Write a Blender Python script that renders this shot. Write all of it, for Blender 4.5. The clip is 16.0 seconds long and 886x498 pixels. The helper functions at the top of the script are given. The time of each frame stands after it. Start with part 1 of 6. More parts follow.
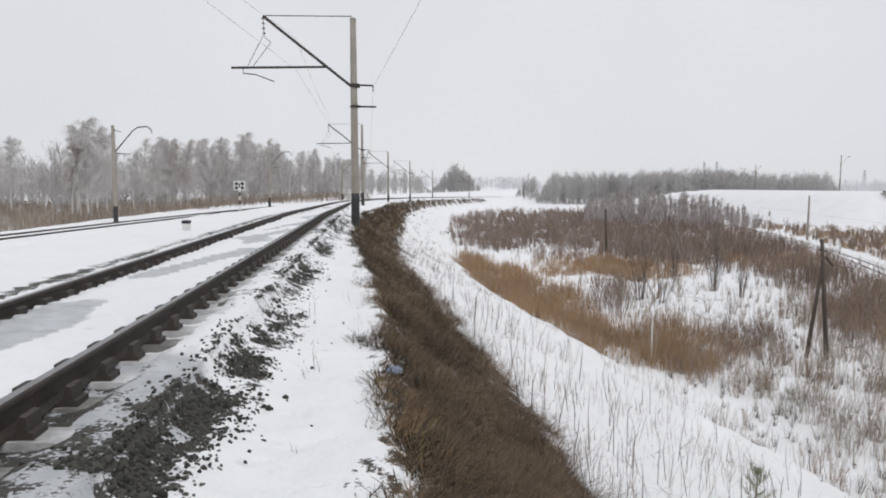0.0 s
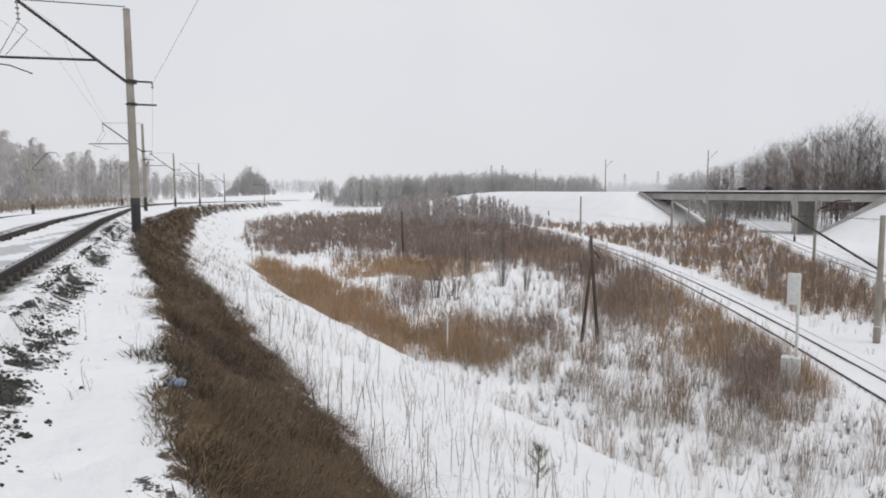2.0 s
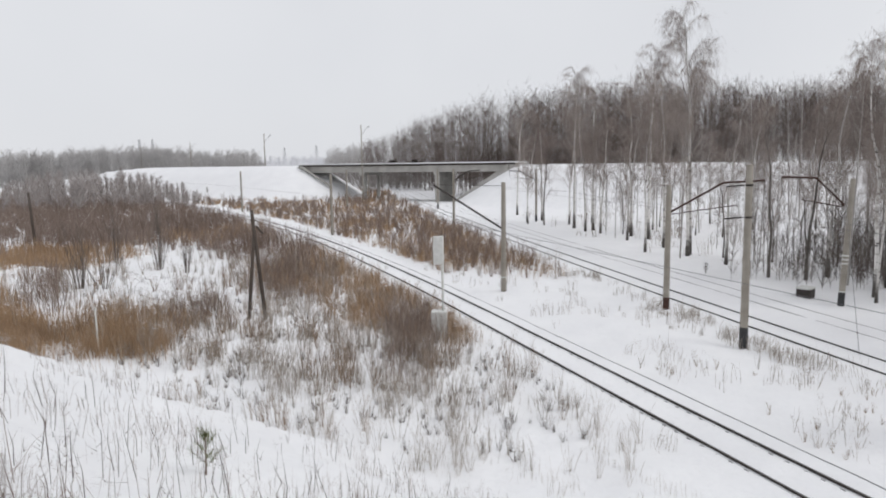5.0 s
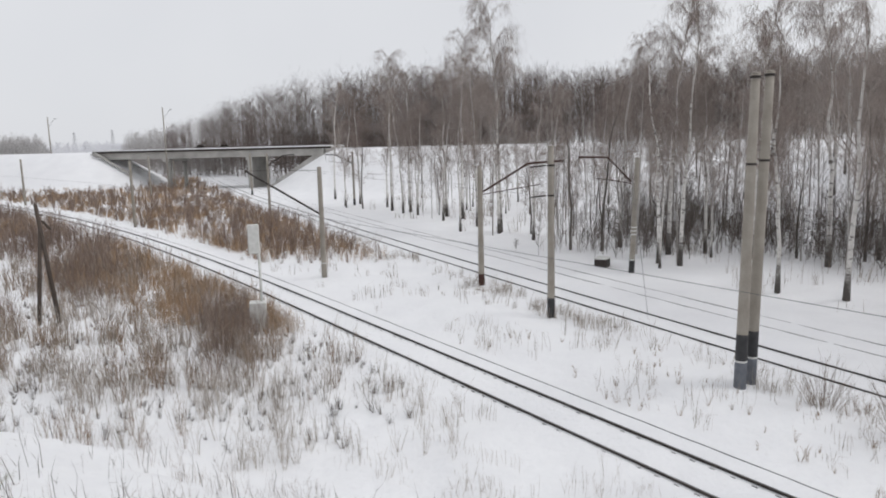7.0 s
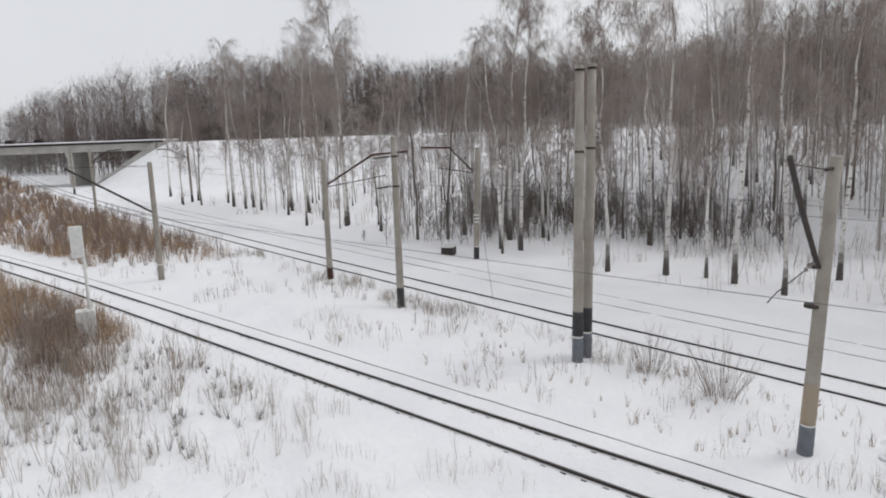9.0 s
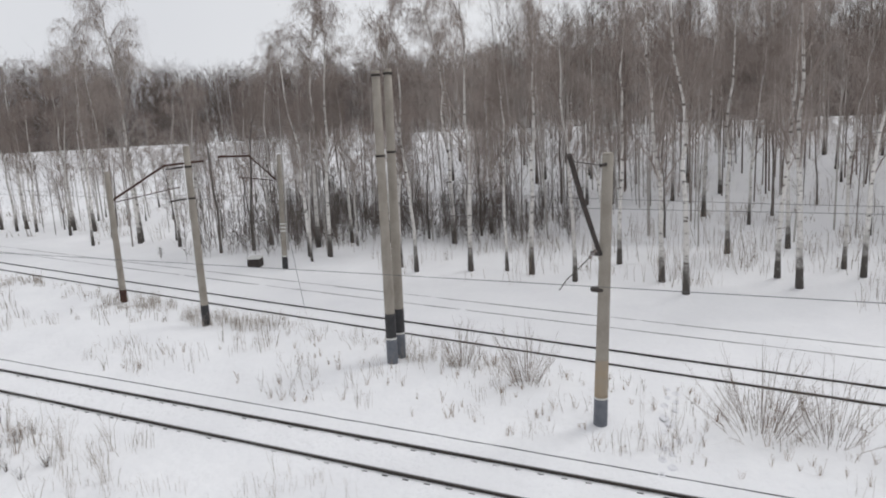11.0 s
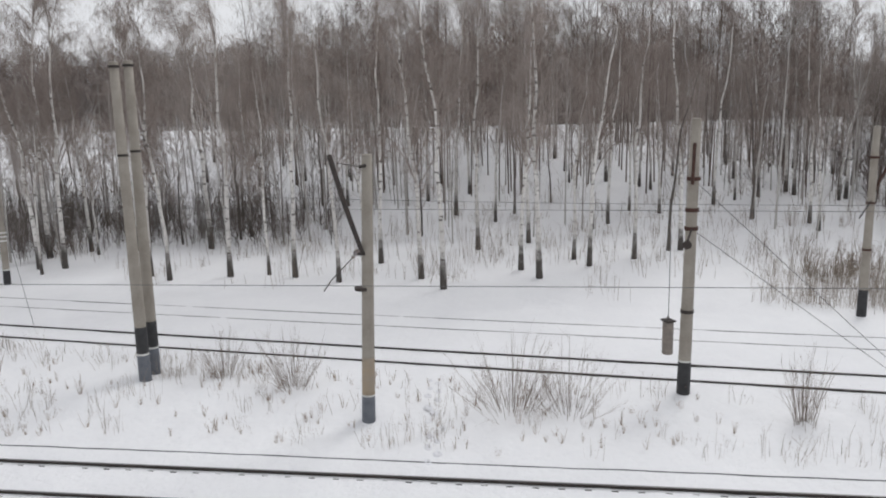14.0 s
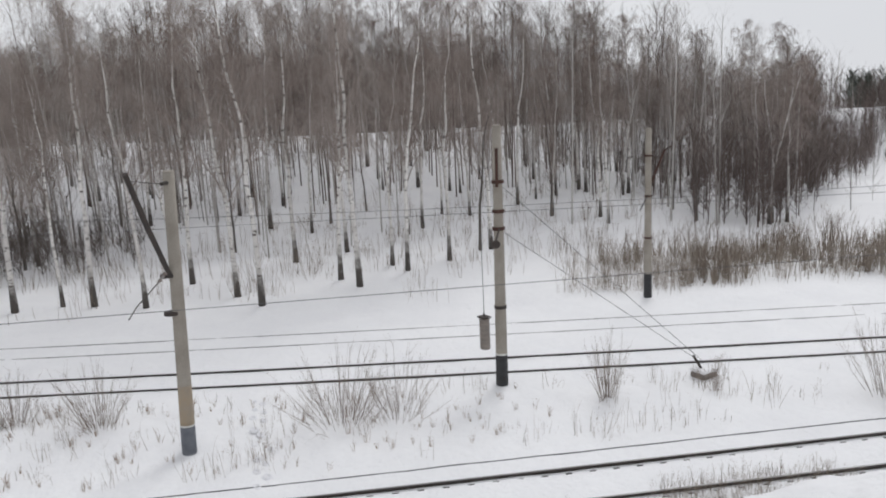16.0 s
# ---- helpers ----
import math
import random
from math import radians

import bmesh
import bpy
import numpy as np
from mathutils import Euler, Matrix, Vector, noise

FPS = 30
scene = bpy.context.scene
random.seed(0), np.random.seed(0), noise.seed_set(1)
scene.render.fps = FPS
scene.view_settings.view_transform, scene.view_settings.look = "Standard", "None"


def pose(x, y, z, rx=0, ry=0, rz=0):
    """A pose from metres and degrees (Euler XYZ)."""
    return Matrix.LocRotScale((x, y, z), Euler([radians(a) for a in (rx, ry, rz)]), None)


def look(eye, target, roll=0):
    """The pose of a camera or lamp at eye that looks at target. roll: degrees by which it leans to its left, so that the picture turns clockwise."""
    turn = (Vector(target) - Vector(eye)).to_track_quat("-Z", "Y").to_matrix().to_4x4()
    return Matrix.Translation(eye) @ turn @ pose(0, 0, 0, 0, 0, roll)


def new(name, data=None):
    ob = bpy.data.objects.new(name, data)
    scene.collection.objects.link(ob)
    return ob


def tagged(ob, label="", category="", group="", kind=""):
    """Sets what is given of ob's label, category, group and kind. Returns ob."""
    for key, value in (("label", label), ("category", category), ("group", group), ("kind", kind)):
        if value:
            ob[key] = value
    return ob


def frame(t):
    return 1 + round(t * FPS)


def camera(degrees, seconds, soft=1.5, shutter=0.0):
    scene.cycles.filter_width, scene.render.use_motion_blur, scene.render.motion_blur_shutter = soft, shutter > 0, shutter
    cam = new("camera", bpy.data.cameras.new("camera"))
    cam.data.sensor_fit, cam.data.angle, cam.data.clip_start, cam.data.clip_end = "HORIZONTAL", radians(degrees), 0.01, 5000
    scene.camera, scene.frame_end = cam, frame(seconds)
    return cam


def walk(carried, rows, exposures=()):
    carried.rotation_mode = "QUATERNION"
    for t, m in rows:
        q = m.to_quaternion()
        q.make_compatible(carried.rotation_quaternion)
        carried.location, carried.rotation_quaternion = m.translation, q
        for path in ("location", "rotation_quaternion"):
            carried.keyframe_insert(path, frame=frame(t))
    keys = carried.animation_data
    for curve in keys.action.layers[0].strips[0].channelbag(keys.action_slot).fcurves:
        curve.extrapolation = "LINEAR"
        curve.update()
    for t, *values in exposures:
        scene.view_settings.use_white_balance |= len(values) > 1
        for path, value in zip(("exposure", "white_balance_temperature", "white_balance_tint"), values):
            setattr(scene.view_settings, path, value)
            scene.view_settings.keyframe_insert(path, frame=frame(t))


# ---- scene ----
cam = camera(64.84, 16.0, soft=1.9)
ROWS = [
    (0.0, -0.001, 0.001, 1.609, 0.00, -5.15, -0.39),
    (0.5, 0.016, -0.032, 1.616, -3.85, -4.87, -0.02),
    (1.0, 0.043, -0.052, 1.621, -7.31, -4.84, 0.13),
    (1.5, 0.069, -0.089, 1.618, -12.43, -4.99, 0.11),
    (2.0, 0.095, -0.093, 1.6, -16.45, -4.84, -0.03),
    (2.5, 0.115, -0.1, 1.582, -21.14, -4.90, 0.16),
    (3.0, 0.135, -0.108, 1.567, -25.48, -5.72, 0.21),
    (3.5, 0.158, -0.111, 1.557, -29.94, -6.10, 0.45),
    (4.0, 0.186, -0.112, 1.546, -34.45, -6.29, 0.97),
    (4.2, 0.196, -0.111, 1.547, -36.63, -6.44, 0.90),
    (6.3, 0.366, -0.101, 1.6, -52.89, -8.25, 1.00),
    (6.5, 0.38, -0.095, 1.601, -54.58, -8.41, 0.98),
    (7.0, 0.406, -0.084, 1.595, -58.53, -8.75, 1.42),
    (7.5, 0.416, -0.087, 1.586, -62.37, -8.77, 1.61),
    (8.0, 0.43, -0.102, 1.587, -66.22, -9.66, 1.92),
    (8.2, 0.441, -0.113, 1.586, -67.62, -9.65, 1.62),
    (10.3, 0.581, -0.256, 1.547, -79.91, -10.82, 2.99),
    (10.5, 0.59, -0.265, 1.548, -82.73, -10.72, 2.49),
    (11.0, 0.594, -0.272, 1.555, -86.94, -10.04, 3.09),
    (11.5, 0.591, -0.263, 1.553, -89.82, -10.19, 3.22),
    (12.0, 0.595, -0.252, 1.543, -92.99, -10.47, 3.26),
    (12.5, 0.609, -0.261, 1.542, -96.10, -10.54, 2.65),
    (13.0, 0.624, -0.273, 1.541, -99.50, -10.76, 1.39),
    (13.5, 0.618, -0.27, 1.541, -102.83, -10.63, 1.14),
    (14.0, 0.605, -0.26, 1.538, -106.31, -10.70, 1.60),
    (14.5, 0.58, -0.264, 1.536, -109.83, -10.44, 1.65),
    (15.0, 0.561, -0.28, 1.541, -113.88, -10.75, 2.11),
    (15.5, 0.545, -0.288, 1.559, -117.09, -10.72, 2.59),
    (16.0, 0.526, -0.284, 1.58, -121.55, -10.60, 2.78),
]
EXPO = [(0.0, 0.04), (4.2, 0.05), (6.5, 0.06), (7.0, 0.03), (10.5, 0.02), (16.0, 0.0)]
walk(cam, [(t, pose(x, y, z, 90 + pitch, roll, yaw)) for t, x, y, z, yaw, pitch, roll in ROWS], EXPO)

# ---- light: even overcast sky, weak wide sun behind cloud ----
world = bpy.data.worlds.new("overcast_sky")
scene.world = world
world.use_nodes = True
wn, wl = world.node_tree.nodes, world.node_tree.links
wn.clear()
sky = wn.new("ShaderNodeTexSky")
sky.sky_type, sky.sun_disc = "NISHITA", False
sky.sun_elevation, sky.sun_rotation = radians(32), radians(-150)
coord = wn.new("ShaderNodeTexCoord")
clouds = wn.new("ShaderNodeTexNoise")
clouds.inputs["Scale"].default_value, clouds.inputs["Detail"].default_value = 1.6, 4
wl.new(coord.outputs["Generated"], clouds.inputs["Vector"])
ramp = wn.new("ShaderNodeValToRGB")
ramp.color_ramp.elements[0].position, ramp.color_ramp.elements[1].position = 0.3, 0.75
ramp.color_ramp.elements[0].color = (0.655, 0.668, 0.705, 1)
ramp.color_ramp.elements[1].color = (0.75, 0.762, 0.79, 1)
wl.new(clouds.outputs["Fac"], ramp.inputs["Fac"])
skymix = wn.new("ShaderNodeMix")
skymix.data_type = "RGBA"
skymix.inputs["Factor"].default_value = 0.002
wl.new(ramp.outputs["Color"], skymix.inputs["A"])
wl.new(sky.outputs["Color"], skymix.inputs["B"])
back = wn.new("ShaderNodeBackground")
back.inputs["Strength"].default_value = 1.0
wl.new(skymix.outputs["Result"], back.inputs["Color"])
wout = wn.new("ShaderNodeOutputWorld")
wl.new(back.outputs["Background"], wout.inputs["Surface"])
sun = new("sun", bpy.data.lights.new("sun", "SUN"))
sun.data.energy, sun.data.angle, sun.data.color = 1.0, radians(25), (1.0, 0.995, 0.985)
sun.matrix_world = look((0, 0, 60), (-30, 45, 0))


# ---- materials ----
def mat(name, color, color2=None, rough=0.8, scale=3.0, fine=40.0, bump=0.15, metal=0.0, island=0.0, objrand=0.0, dist=0.02):
    m = bpy.data.materials.new(name)
    m.use_nodes = True
    n, l = m.node_tree.nodes, m.node_tree.links
    p = n["Principled BSDF"]
    p.inputs["Roughness"].default_value, p.inputs["Metallic"].default_value = rough, metal
    c2 = color2 or tuple(v * 0.7 for v in color)
    tc = n.new("ShaderNodeTexCoord")
    a = n.new("ShaderNodeTexNoise")
    a.inputs["Scale"].default_value, a.inputs["Detail"].default_value = scale, 5
    b = n.new("ShaderNodeTexNoise")
    b.inputs["Scale"].default_value, b.inputs["Detail"].default_value = fine, 3
    l.new(tc.outputs["Object"], a.inputs["Vector"])
    l.new(tc.outputs["Object"], b.inputs["Vector"])
    s = n.new("ShaderNodeMath")
    s.operation = "MULTIPLY_ADD"
    l.new(b.outputs["Fac"], s.inputs[0])
    s.inputs[1].default_value = 0.45
    l.new(a.outputs["Fac"], s.inputs[2])
    last = s.outputs[0]
    for weight, node, socket in ((island, "ShaderNodeNewGeometry", "Random Per Island"), (objrand, "ShaderNodeObjectInfo", "Random")):
        if weight:
            g = n.new(node)
            k = n.new("ShaderNodeMath")
            k.operation = "MULTIPLY_ADD"
            l.new(g.outputs[socket], k.inputs[0])
            k.inputs[1].default_value = weight
            l.new(last, k.inputs[2])
            o = n.new("ShaderNodeMath")
            o.operation = "SUBTRACT"
            l.new(k.outputs[0], o.inputs[0])
            o.inputs[1].default_value = weight * 0.5
            last = o.outputs[0]
    r = n.new("ShaderNodeMapRange")
    r.inputs["From Min"].default_value, r.inputs["From Max"].default_value = 0.45, 1.0
    l.new(last, r.inputs["Value"])
    mx = n.new("ShaderNodeMix")
    mx.data_type = "RGBA"
    mx.inputs["A"].default_value, mx.inputs["B"].default_value = (*color, 1), (*c2, 1)
    l.new(r.outputs["Result"], mx.inputs["Factor"])
    l.new(mx.outputs["Result"], p.inputs["Base Color"])
    if bump:
        bp = n.new("ShaderNodeBump")
        bp.inputs["Strength"].default_value, bp.inputs["Distance"].default_value = bump, dist
        l.new(b.outputs["Fac"], bp.inputs["Height"])
        l.new(bp.outputs["Normal"], p.inputs["Normal"])
    return m


def ground_material():
    """Snow with bare ballast and dry litter showing where the layer 'bare' says it is thin."""
    m = bpy.data.materials.new("snow_ground")
    m.use_nodes = True
    n, l = m.node_tree.nodes, m.node_tree.links
    p = n["Principled BSDF"]
    tc = n.new("ShaderNodeTexCoord")

    def tex(scale, detail=5, rough=0.6):
        t = n.new("ShaderNodeTexNoise")
        t.inputs["Scale"].default_value, t.inputs["Detail"].default_value, t.inputs["Roughness"].default_value = scale, detail, rough
        l.new(tc.outputs["Object"], t.inputs["Vector"])
        return t.outputs["Fac"]

    def math_(op, a, b):
        k = n.new("ShaderNodeMath")
        k.operation = op
        for i, v in enumerate((a, b)):
            if isinstance(v, (int, float)):
                k.inputs[i].default_value = v
            else:
                l.new(v, k.inputs[i])
        return k.outputs[0]

    def mixc(f, a, b):
        k = n.new("ShaderNodeMix")
        k.data_type = "RGBA"
        l.new(f, k.inputs["Factor"])
        for s, v in (("A", a), ("B", b)):
            if isinstance(v, tuple):
                k.inputs[s].default_value = (*v, 1)
            else:
                l.new(v, k.inputs[s])
        return k.outputs["Result"]

    def rng(v, lo, hi):
        k = n.new("ShaderNodeMapRange")
        k.inputs["From Min"].default_value, k.inputs["From Max"].default_value = lo, hi
        l.new(v, k.inputs["Value"])
        return k.outputs["Result"]

    def layer(name):
        k = n.new("ShaderNodeAttribute")
        k.attribute_name = name
        return k.outputs["Fac"]

    big, mid, fine, drift = tex(0.35), tex(5.0, 6), tex(38.0, 4), tex(1.7, 3)
    snow = mixc(rng(big, 0.35, 0.7), (0.865, 0.865, 0.875), (0.81, 0.81, 0.825))
    snow = mixc(math_("MULTIPLY", rng(mid, 0.5, 0.8), 0.5), snow, (0.75, 0.75, 0.77))
    ice = mixc(rng(mid, 0.3, 0.7), (0.40, 0.415, 0.43), (0.58, 0.59, 0.61))
    snow = mixc(rng(math_("ADD", layer("icy"), math_("MULTIPLY", math_("SUBTRACT", mid, 0.5), 0.7)), 0.4, 0.62), snow, ice)
    dirt = mixc(rng(fine, 0.35, 0.65), (0.024, 0.024, 0.021), (0.07, 0.065, 0.054))
    litter = mixc(rng(mid, 0.4, 0.65), (0.13, 0.085, 0.045), (0.055, 0.04, 0.026))
    edge = math_("MULTIPLY", math_("SUBTRACT", math_("ADD", mid, math_("MULTIPLY", fine, 0.6)), 0.8), 2.6)
    ragged = [math_("ADD", layer(k), math_("MULTIPLY", edge, rng(layer(k), 0.02, 0.2))) for k in ("bare", "litter")]
    col = mixc(rng(ragged[0], 0.46, 0.56), snow, dirt)
    col = mixc(rng(ragged[1], 0.42, 0.6), col, litter)
    l.new(col, p.inputs["Base Color"])
    p.inputs["Roughness"].default_value = 0.75
    bp = n.new("ShaderNodeBump")
    bp.inputs["Strength"].default_value, bp.inputs["Distance"].default_value = 0.7, 0.05
    l.new(math_("ADD", math_("ADD", mid, math_("MULTIPLY", drift, 2.4)), math_("MULTIPLY", fine, 0.35)), bp.inputs["Height"])
    l.new(bp.outputs["Normal"], p.inputs["Normal"])
    return m


M_GROUND = ground_material()
M_CONC = mat("weathered_concrete", (0.375, 0.345, 0.30), (0.22, 0.195, 0.165), 0.9, 1.2, 25, 0.2)
M_CONC2 = mat("bridge_concrete", (0.48, 0.468, 0.44), (0.33, 0.32, 0.30), 0.9, 0.5, 8, 0.2)
M_TAR = mat("black_tar", (0.018, 0.018, 0.02), (0.04, 0.04, 0.042), 0.6, 4, 40, 0.2)
M_GREYPAINT = mat("grey_blue_paint", (0.10, 0.11, 0.13), (0.16, 0.17, 0.19), 0.7, 4, 40, 0.2)
M_WHITE = mat("white_paint", (0.72, 0.72, 0.70), (0.55, 0.55, 0.52), 0.7, 5, 40, 0.1)
M_STEEL = mat("rusty_rail_steel", (0.03, 0.027, 0.025), (0.065, 0.052, 0.043), 0.7, 3, 50, 0.25, 0.2)
M_RAILTOP = mat("worn_rail_head", (0.30, 0.30, 0.31), (0.20, 0.19, 0.19), 0.4, 3, 50, 0.1, 0.7)
M_DARK = mat("dark_painted_iron", (0.03, 0.027, 0.026), (0.06, 0.045, 0.038), 0.6, 6, 60, 0.2, 0.3)
M_RUST = mat("rust_brown_iron", (0.085, 0.038, 0.028), (0.05, 0.028, 0.022), 0.8, 6, 60, 0.3, 0.2)
M_WIRE = mat("grey_wire", (0.16, 0.16, 0.165), (0.10, 0.10, 0.10), 0.6, 6, 60, 0.0, 0.3)
M_GLASSY = mat("insulator_glaze", (0.16, 0.09, 0.06), (0.30, 0.30, 0.30), 0.25, 6, 60, 0.0)
M_SLEEPER = mat("sleeper_concrete", (0.72, 0.72, 0.73), (0.17, 0.165, 0.155), 0.9, 3.2, 14, 0.3, objrand=0.4)
M_STONE = mat("ballast_stone", (0.022, 0.022, 0.019), (0.075, 0.072, 0.062), 0.9, 6, 30, 0.3, island=0.8)
M_WOODPOLE = mat("old_timber", (0.06, 0.045, 0.038), (0.10, 0.08, 0.065), 0.9, 4, 50, 0.4)
M_BIRCH = mat("birch_bark", (0.80, 0.78, 0.75), (0.48, 0.455, 0.43), 0.85, 1.1, 7, 0.2, island=0.2, objrand=0.4)


def dark_foot(m, top):
    """Old birches have black fissured bark for the first metres of the trunk."""
    n, l = m.node_tree.nodes, m.node_tree.links
    p = n["Principled BSDF"]
    src = p.inputs["Base Color"].links[0].from_socket
    tc = n.new("ShaderNodeTexCoord")
    sep = n.new("ShaderNodeSeparateXYZ")
    l.new(tc.outputs["Object"], sep.inputs[0])
    nz = n.new("ShaderNodeTexNoise")
    nz.inputs["Scale"].default_value = 2.5
    l.new(tc.outputs["Object"], nz.inputs["Vector"])
    add = n.new("ShaderNodeMath")
    add.operation = "MULTIPLY_ADD"
    l.new(nz.outputs["Fac"], add.inputs[0])
    add.inputs[1].default_value = -2.6
    l.new(sep.outputs["Z"], add.inputs[2])
    r = n.new("ShaderNodeMapRange")
    r.inputs["From Min"].default_value, r.inputs["From Max"].default_value = -0.4, top
    r.inputs["To Min"].default_value, r.inputs["To Max"].default_value = 1.0, 0.0
    l.new(add.outputs[0], r.inputs["Value"])
    mx = n.new("ShaderNodeMix")
    mx.data_type = "RGBA"
    l.new(r.outputs["Result"], mx.inputs["Factor"])
    l.new(src, mx.inputs["A"])
    mx.inputs["B"].default_value = (0.085, 0.076, 0.068, 1)
    # black scars across the white bark
    stretch = n.new("ShaderNodeMapping")
    stretch.inputs["Scale"].default_value = (2.2, 2.2, 5.5)
    l.new(tc.outputs["Object"], stretch.inputs["Vector"])
    scar = n.new("ShaderNodeTexNoise")
    scar.inputs["Scale"].default_value, scar.inputs["Detail"].default_value = 1.0, 3
    l.new(stretch.outputs["Vector"], scar.inputs["Vector"])
    cut = n.new("ShaderNodeMapRange")
    cut.inputs["From Min"].default_value, cut.inputs["From Max"].default_value = 0.56, 0.66
    l.new(scar.outputs["Fac"], cut.inputs["Value"])
    mx2 = n.new("ShaderNodeMix")
    mx2.data_type = "RGBA"
    l.new(cut.outputs["Result"], mx2.inputs["Factor"])
    l.new(mx.outputs["Result"], mx2.inputs["A"])
    mx2.inputs["B"].default_value = (0.12, 0.105, 0.095, 1)
    l.new(mx2.outputs["Result"], p.inputs["Base Color"])


dark_foot(M_BIRCH, 0.9)
M_TWIG = mat("bare_twigs", (0.225, 0.18, 0.158), (0.39, 0.34, 0.31), 0.9, 0.6, 5, 0.0, island=0.5, objrand=0.4)
M_WOOD = mat("far_wood", (0.10, 0.074, 0.065), (0.175, 0.143, 0.13), 0.9, 0.08, 1.0, 0.0, island=0.7)
# farthest woods: distance haze is mixed into this pale colour
M_HAZE = mat("hazed_far_wood", (0.68, 0.68, 0.70), (0.78, 0.78, 0.80), 0.95, 0.03, 0.3, 0.0, island=0.4)
M_REED = mat("dry_reed", (0.44, 0.298, 0.178), (0.28, 0.188, 0.118), 0.9, 0.2, 3, 0.0, island=0.6)
M_BRUSH = mat("willow_brush", (0.165, 0.115, 0.09), (0.30, 0.24, 0.205), 0.9, 0.15, 3, 0.0, island=0.6)
M_GREYBRUSH = mat("grey_weeds", (0.27, 0.23, 0.19), (0.48, 0.435, 0.39), 0.9, 0.2, 3, 0.0, island=0.6)
M_GRASS = mat("dead_grass", (0.22, 0.152, 0.093), (0.036, 0.029, 0.022), 0.9, 0.8, 5, 0.0, island=0.45)
M_DARKGRASS = mat("dark_dead_weeds", (0.035, 0.032, 0.024), (0.09, 0.068, 0.045), 0.9, 0.8, 4, 0.0, island=0.6)
M_CROWN = mat("brown_crowns", (0.10, 0.072, 0.058), (0.19, 0.148, 0.125), 0.9, 0.15, 1.5, 0.0, island=0.7)
M_RIDGE = mat("brown_wood", (0.115, 0.087, 0.077), (0.20, 0.163, 0.148), 0.9, 0.06, 0.8, 0.0, island=0.7)
M_STALK = mat("brown_stalks", (0.16, 0.12, 0.09), (0.33, 0.28, 0.23), 0.9, 0.5, 5, 0.0, island=0.7)
M_THICKET = mat("dark_thicket_twigs", (0.095, 0.078, 0.068), (0.175, 0.15, 0.135), 0.9, 0.2, 3, 0.0, island=0.6)
M_ALDER = mat("dark_alder_bark", (0.17, 0.15, 0.135), (0.09, 0.08, 0.07), 0.9, 1.5, 9, 0.2, objrand=0.6)
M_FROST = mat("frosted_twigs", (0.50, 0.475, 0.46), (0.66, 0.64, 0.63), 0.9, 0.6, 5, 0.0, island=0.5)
M_PINE = mat("pine_needles", (0.10, 0.12, 0.04), (0.17, 0.17, 0.07), 0.8, 3, 20, 0.0, island=0.5)


# ---- the lie of the land ----
def sstep(a, b, v):
    k = np.clip((np.asarray(v, float) - a) / (b - a), 0, 1)
    return k * k * (3 - 2 * k)


def x_upper(y):
    """Middle of the upper track."""
    y = np.asarray(y, float)
    return -2.75 - 0.105 * y + 0.00088 * np.clip(y - 60, 0, 170) ** 2 + 0.299 * np.maximum(y - 230, 0) - 0.012 * np.minimum(y, 0) ** 2 * sstep(-120, -30, y) - 10.8 * sstep(-30, -120, y)


def fall(y):
    """The upper line drops gently ahead."""
    return -0.0125 * np.maximum(np.asarray(y, float) - 30, 0)


def x_second(y):
    return -23.6 + 0.0009 * np.maximum(np.asarray(y, float) - 50, 0) ** 2 - 0.003 * np.minimum(np.asarray(y, float) - 20, 0) ** 2


def x_near(y):
    """Middle of the nearer lower track."""
    y = np.asarray(y, float)
    k = np.clip(y - 30, 0, 235)
    return 18.03 + 0.445 * y - 0.00116 * k * k - 0.545 * np.maximum(y - 265, 0)


def x_far(y):
    y = np.asarray(y, float)
    return 30.2 + 0.6 * y + 0.0004 * y * y


def edge_off(y):
    return 2.9 - 0.8 * sstep(8, 26, y) + 2.3 * sstep(32, 80, y)


def foot_off(y):
    return np.minimum(17.5 - 4.5 * sstep(15, 60, y), np.maximum(x_near(y) - x_upper(y) - 3.0, 9.0)) + 0.5 * np.sin(y * 0.45) + 0.35 * np.sin(y * 1.13 + 1)


def lumps(x, y, size, seed=0.0):
    """Smooth uneven ground, about -1 to 1."""
    s = 0
    for i, (a, b, w) in enumerate(((1, 0.31, 1.0), (-0.62, 1.13, 0.8), (1.73, -1.37, 0.5), (0.4, 2.3, 0.45), (2.9, 1.9, 0.3), (-3.7, 2.6, 0.22))):
        s = s + w * np.sin((a * x + b * y) / size * 2.1 + seed * 3.1 + i * 1.7 + 0.8 * np.sin((b * x - a * y) / size * 1.3 + i + seed))
    return s / 2.0


ROAD_A = [(60, 345), (85, 240), (103.2, 164.7)]
ROAD_B = [(127.6, 101.8), (131, 60), (124, 12), (108, -30), (88, -80), (64, -135), (30, -210)]


def road_dist(x, y, line):
    best = np.full(np.shape(x), 1e9)
    for (ax, ay), (bx, by) in zip(line, line[1:]):
        dx, dy = bx - ax, by - ay
        k = np.clip(((x - ax) * dx + (y - ay) * dy) / (dx * dx + dy * dy), 0, 1)
        best = np.minimum(best, np.hypot(x - ax - k * dx, y - ay - k * dy))
    return best


